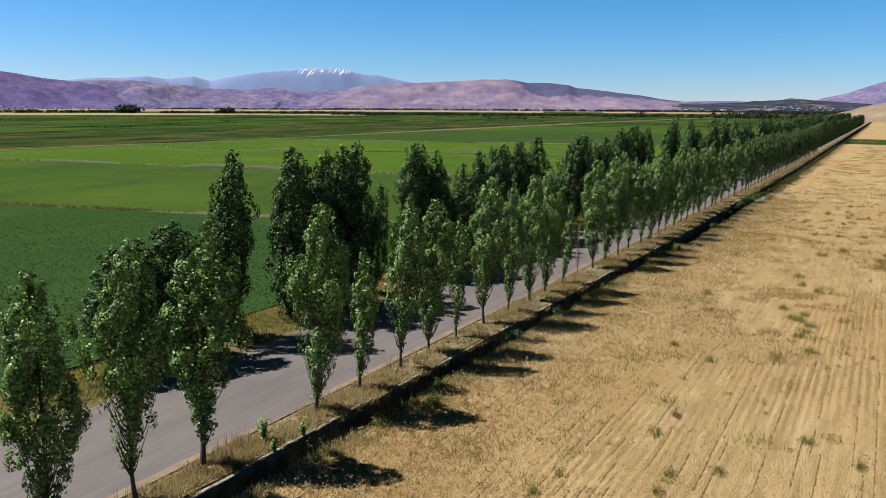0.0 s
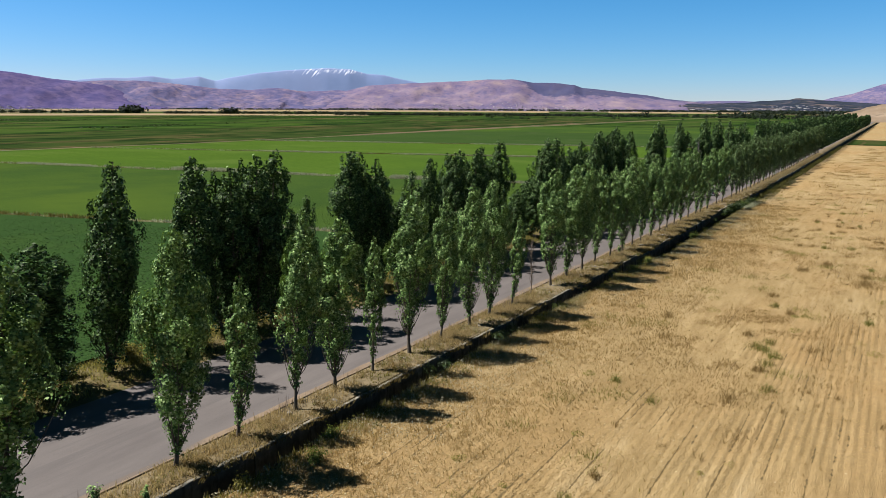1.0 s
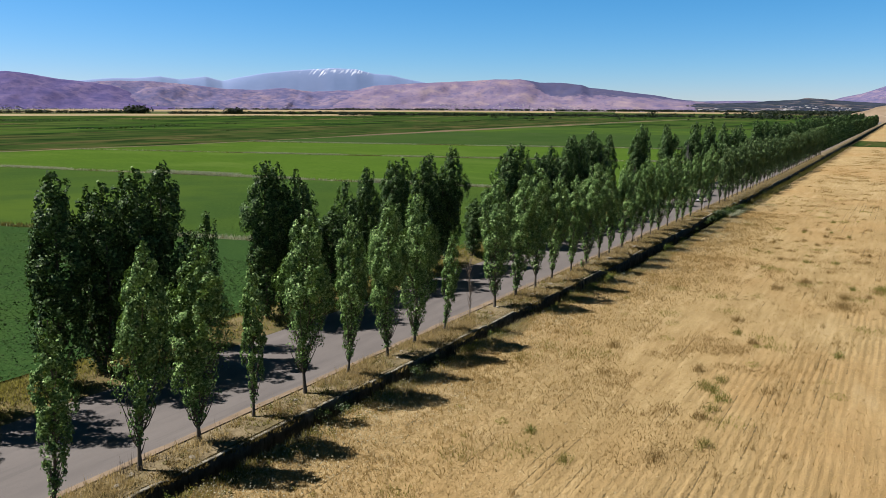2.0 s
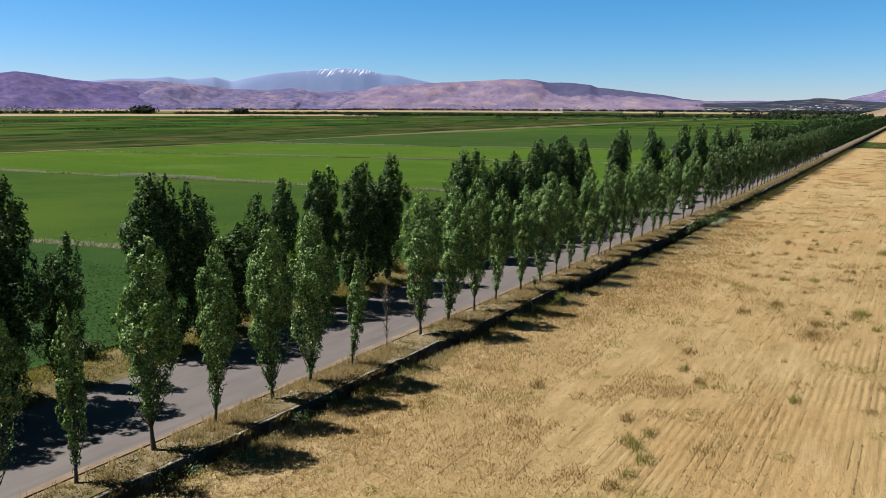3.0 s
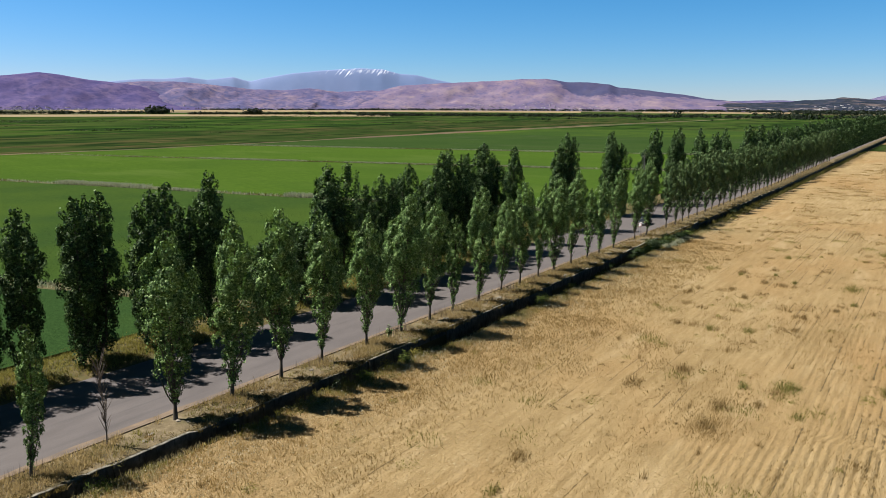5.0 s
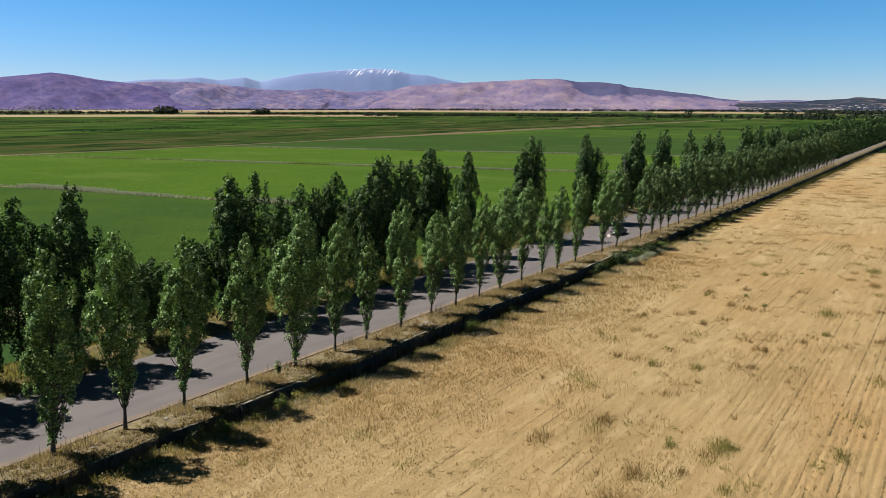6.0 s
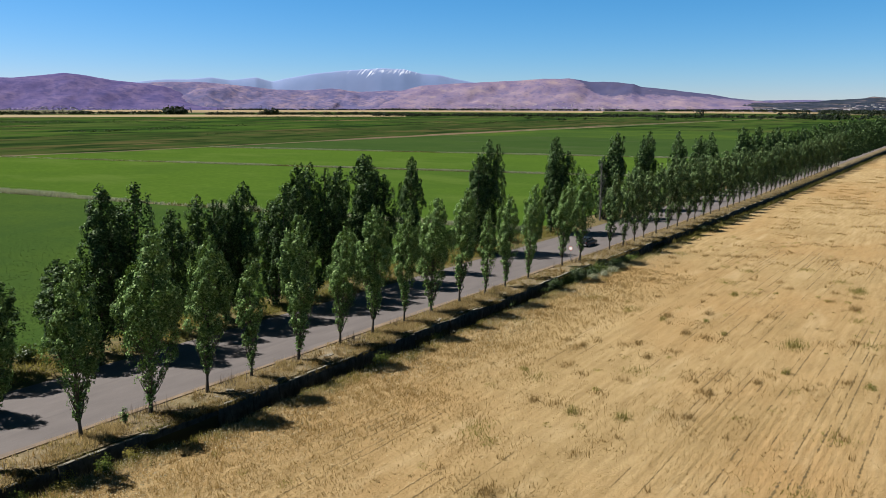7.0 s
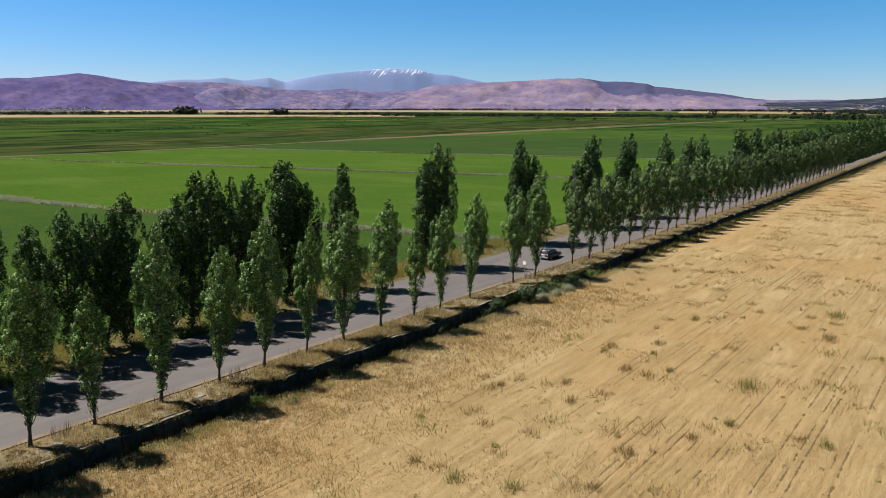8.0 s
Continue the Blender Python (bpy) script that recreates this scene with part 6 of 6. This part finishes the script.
def broken_slab(x, y, long, wide, turn, tilt, seed):
    """A snapped piece of coping: a slab with ragged ends."""
    r = random.Random(seed)
    bm = bmesh.new()
    n = 6
    rings = []
    for i in range(n):
        u = long * (i / (n - 1) - 0.5)
        a, b = r.uniform(-0.05, 0.05), r.uniform(-0.05, 0.05)
        rings.append([bm.verts.new(p) for p in ((u + a, -wide / 2 + b * 0.4, 0), (u + b, wide / 2 + a * 0.4, 0), (u + b, wide / 2 + a * 0.4, 0.10), (u + a, -wide / 2 + b * 0.4, 0.10 + 0.2 * a))])
    for p, q in zip(rings, rings[1:]):
        for j in range(4):
            bm.faces.new((p[j], q[j], q[(j + 1) % 4], p[(j + 1) % 4]))
    bm.faces.new(rings[0])
    bm.faces.new(rings[-1][::-1])
    bmesh.ops.recalc_face_normals(bm, faces=bm.faces[:])
    me = bpy.data.meshes.new("coping_slab")
    bm.to_mesh(me)
    bm.free()
    me.materials.append(M_COPING)
    ob = tagged(new("coping_slab", me), "broken pale concrete slab slumped beside the channel", "slab", "broken slabs along the channel")
    ob.matrix_world = pose(x, y, float(land_z(np.array(x), np.array(y))) + 0.02, tilt, r.uniform(-4, 4), turn)


# offset from the channel wall, y, length, turn, tilt
SLABS = [(-0.4, 124.8, 1.3, 82, 5), (-0.5, 128.6, 1.1, 95, -6), (-1.7, 124.5, 0.6, 30, 4), (-1.6, 135.2, 1.4, 85, 3), (-0.4, 145.4, 1.2, 88, 5), (-0.5, 150.9, 1.0, 100, -5), (-0.4, 154.6, 1.1, 84, 6), (-0.5, 160.8, 1.0, 92, 5)]
for i, (x, y, long, turn, tilt) in enumerate(SLABS):
    broken_slab(float(wall_x(y)) + x, y, long, 0.4, turn, tilt, 20 + i)
for i in range(46):
    stone(r_wall.uniform(-31.9, -30.4), r_wall.uniform(22, 170), r_wall.uniform(0.08, 0.24), i)


# ---- the car ----
def loft(stations, mat, caps=True):
    """A body through rings of points."""
    bm = bmesh.new()
    rings = [[bm.verts.new(p) for p in s] for s in stations]
    for a, b in zip(rings, rings[1:]):
        for j in range(len(a)):
            k = (j + 1) % len(a)
            bm.faces.new((a[j], a[k], b[k], b[j]))
    if caps:
        bm.faces.new(rings[0][::-1])
        bm.faces.new(rings[-1])
    bmesh.ops.recalc_face_normals(bm, faces=bm.faces[:])
    for f in bm.faces:
        f.smooth = True
    bm.normal_update()
    return bm, mat


def estate_car(x, y, yaw):
    ob = tagged(new("estate_car"), "black estate car with a sloping tailgate on the asphalt road", "car")
    ob.matrix_world = pose(x, y, float(level(y)) + 0.10, 0, 0, yaw)

    def ring(yy, low, waist, half, inset):
        return [(-half + inset, yy, low), (-half, yy, low + 0.12), (-half, yy, (low + waist) / 2 + 0.05), (-half + 0.05, yy, waist - 0.03), (-half + 0.16, yy, waist), (half - 0.16, yy, waist), (half - 0.05, yy, waist - 0.03), (half, yy, (low + waist) / 2 + 0.05), (half, yy, low + 0.12), (half - inset, yy, low)]

    body = part("body", loft([ring(-2.24, 0.32, 0.80, 0.74, 0.08), ring(-2.16, 0.24, 0.90, 0.82, 0.05), ring(-1.6, 0.20, 0.93, 0.86, 0.05), ring(0.0, 0.18, 0.92, 0.87, 0.05), ring(0.75, 0.18, 0.91, 0.86, 0.05), ring(1.3, 0.20, 0.86, 0.85, 0.05), ring(1.9, 0.24, 0.78, 0.81, 0.06), ring(2.14, 0.28, 0.70, 0.74, 0.08), ring(2.22, 0.36, 0.60, 0.66, 0.1)], M_CARPAINT), ob)

    def cab(yy, z0, z1, h0, h1):
        return [(-h0, yy, z0), (-h1, yy, z1 - 0.03), (-h1 + 0.1, yy, z1), (h1 - 0.1, yy, z1), (h1, yy, z1 - 0.03), (h0, yy, z0)]

    part("cabin_glass", loft([cab(-2.16, 0.90, 0.93, 0.74, 0.70), cab(-1.86, 0.90, 1.36, 0.76, 0.60), cab(-1.2, 0.90, 1.42, 0.78, 0.62), cab(0.1, 0.90, 1.42, 0.78, 0.62), cab(0.45, 0.90, 1.34, 0.78, 0.60), cab(1.12, 0.88, 0.91, 0.76, 0.70)], M_GLASS), ob, "dark window glass")
    part("roof", loft([cab(-1.98, 1.34, 1.40, 0.62, 0.58), cab(-1.2, 1.40, 1.46, 0.645, 0.60), cab(0.0, 1.40, 1.455, 0.645, 0.60), cab(0.32, 1.355, 1.405, 0.63, 0.58)], M_CARPAINT), ob)
    for yy in (-1.28, -0.32, 0.52):
        for sx in (-1, 1):
            bm = block((0.035, 0.09, 0.52), 0.008)
            part("pillar", (bm, M_CARPAINT), ob, m=pose(sx * 0.715, yy, 1.14, 0, -sx * 16, 0))
    for sx in (-1, 1):
        part("roof_rail", (block((0.035, 1.7, 0.03), 0.01), M_CHROME), ob, "metal roof rail", pose(sx * 0.55, -0.85, 1.475))
        part("tail_lamp", (block((0.15, 0.06, 0.30), 0.02), M_RED), ob, "red tail lamp", pose(sx * 0.72, -2.20, 0.76))
        part("headlamp", (block((0.28, 0.08, 0.13), 0.02), M_CHROME), ob, "clear headlamp", pose(sx * 0.56, 2.14, 0.62))
        part("mirror", (block((0.16, 0.08, 0.12), 0.03), M_CARPAINT), ob, m=pose(sx * 0.93, 0.62, 0.98))
        part("side_trim", (block((0.02, 3.0, 0.06), 0.005), M_TYRE), ob, m=pose(sx * 0.875, -0.1, 0.52))
    part("rear_bumper", (block((1.62, 0.16, 0.2), 0.05, segments=2), M_STEEL), ob, "grey rear bumper", pose(0, -2.25, 0.40))
    part("front_bumper", (block((1.5, 0.14, 0.2), 0.05, segments=2), M_CARPAINT), ob, m=pose(0, 2.2, 0.38))
    part("number_plate", (block((0.5, 0.02, 0.12), 0.004), M_WHITE), ob, "plain white plate", pose(0, -2.27, 0.62))
    for sx in (-1, 1):
        for yy in (-1.32, 1.28):
            turn = Matrix.Translation((sx * 0.78, yy, 0.20)) @ Matrix.Rotation(radians(90), 4, "Y")
            tyre = part("tyre", (disc_solid(0.31, 0.2, turn, 28, 0.03), M_TYRE), ob)
            part("rim", (disc_solid(0.2, 0.215, turn, 20, 0.01), M_RIM), tyre, "silver wheel rim")
    return ob


estate_car(-36.6, 202.2, 0)
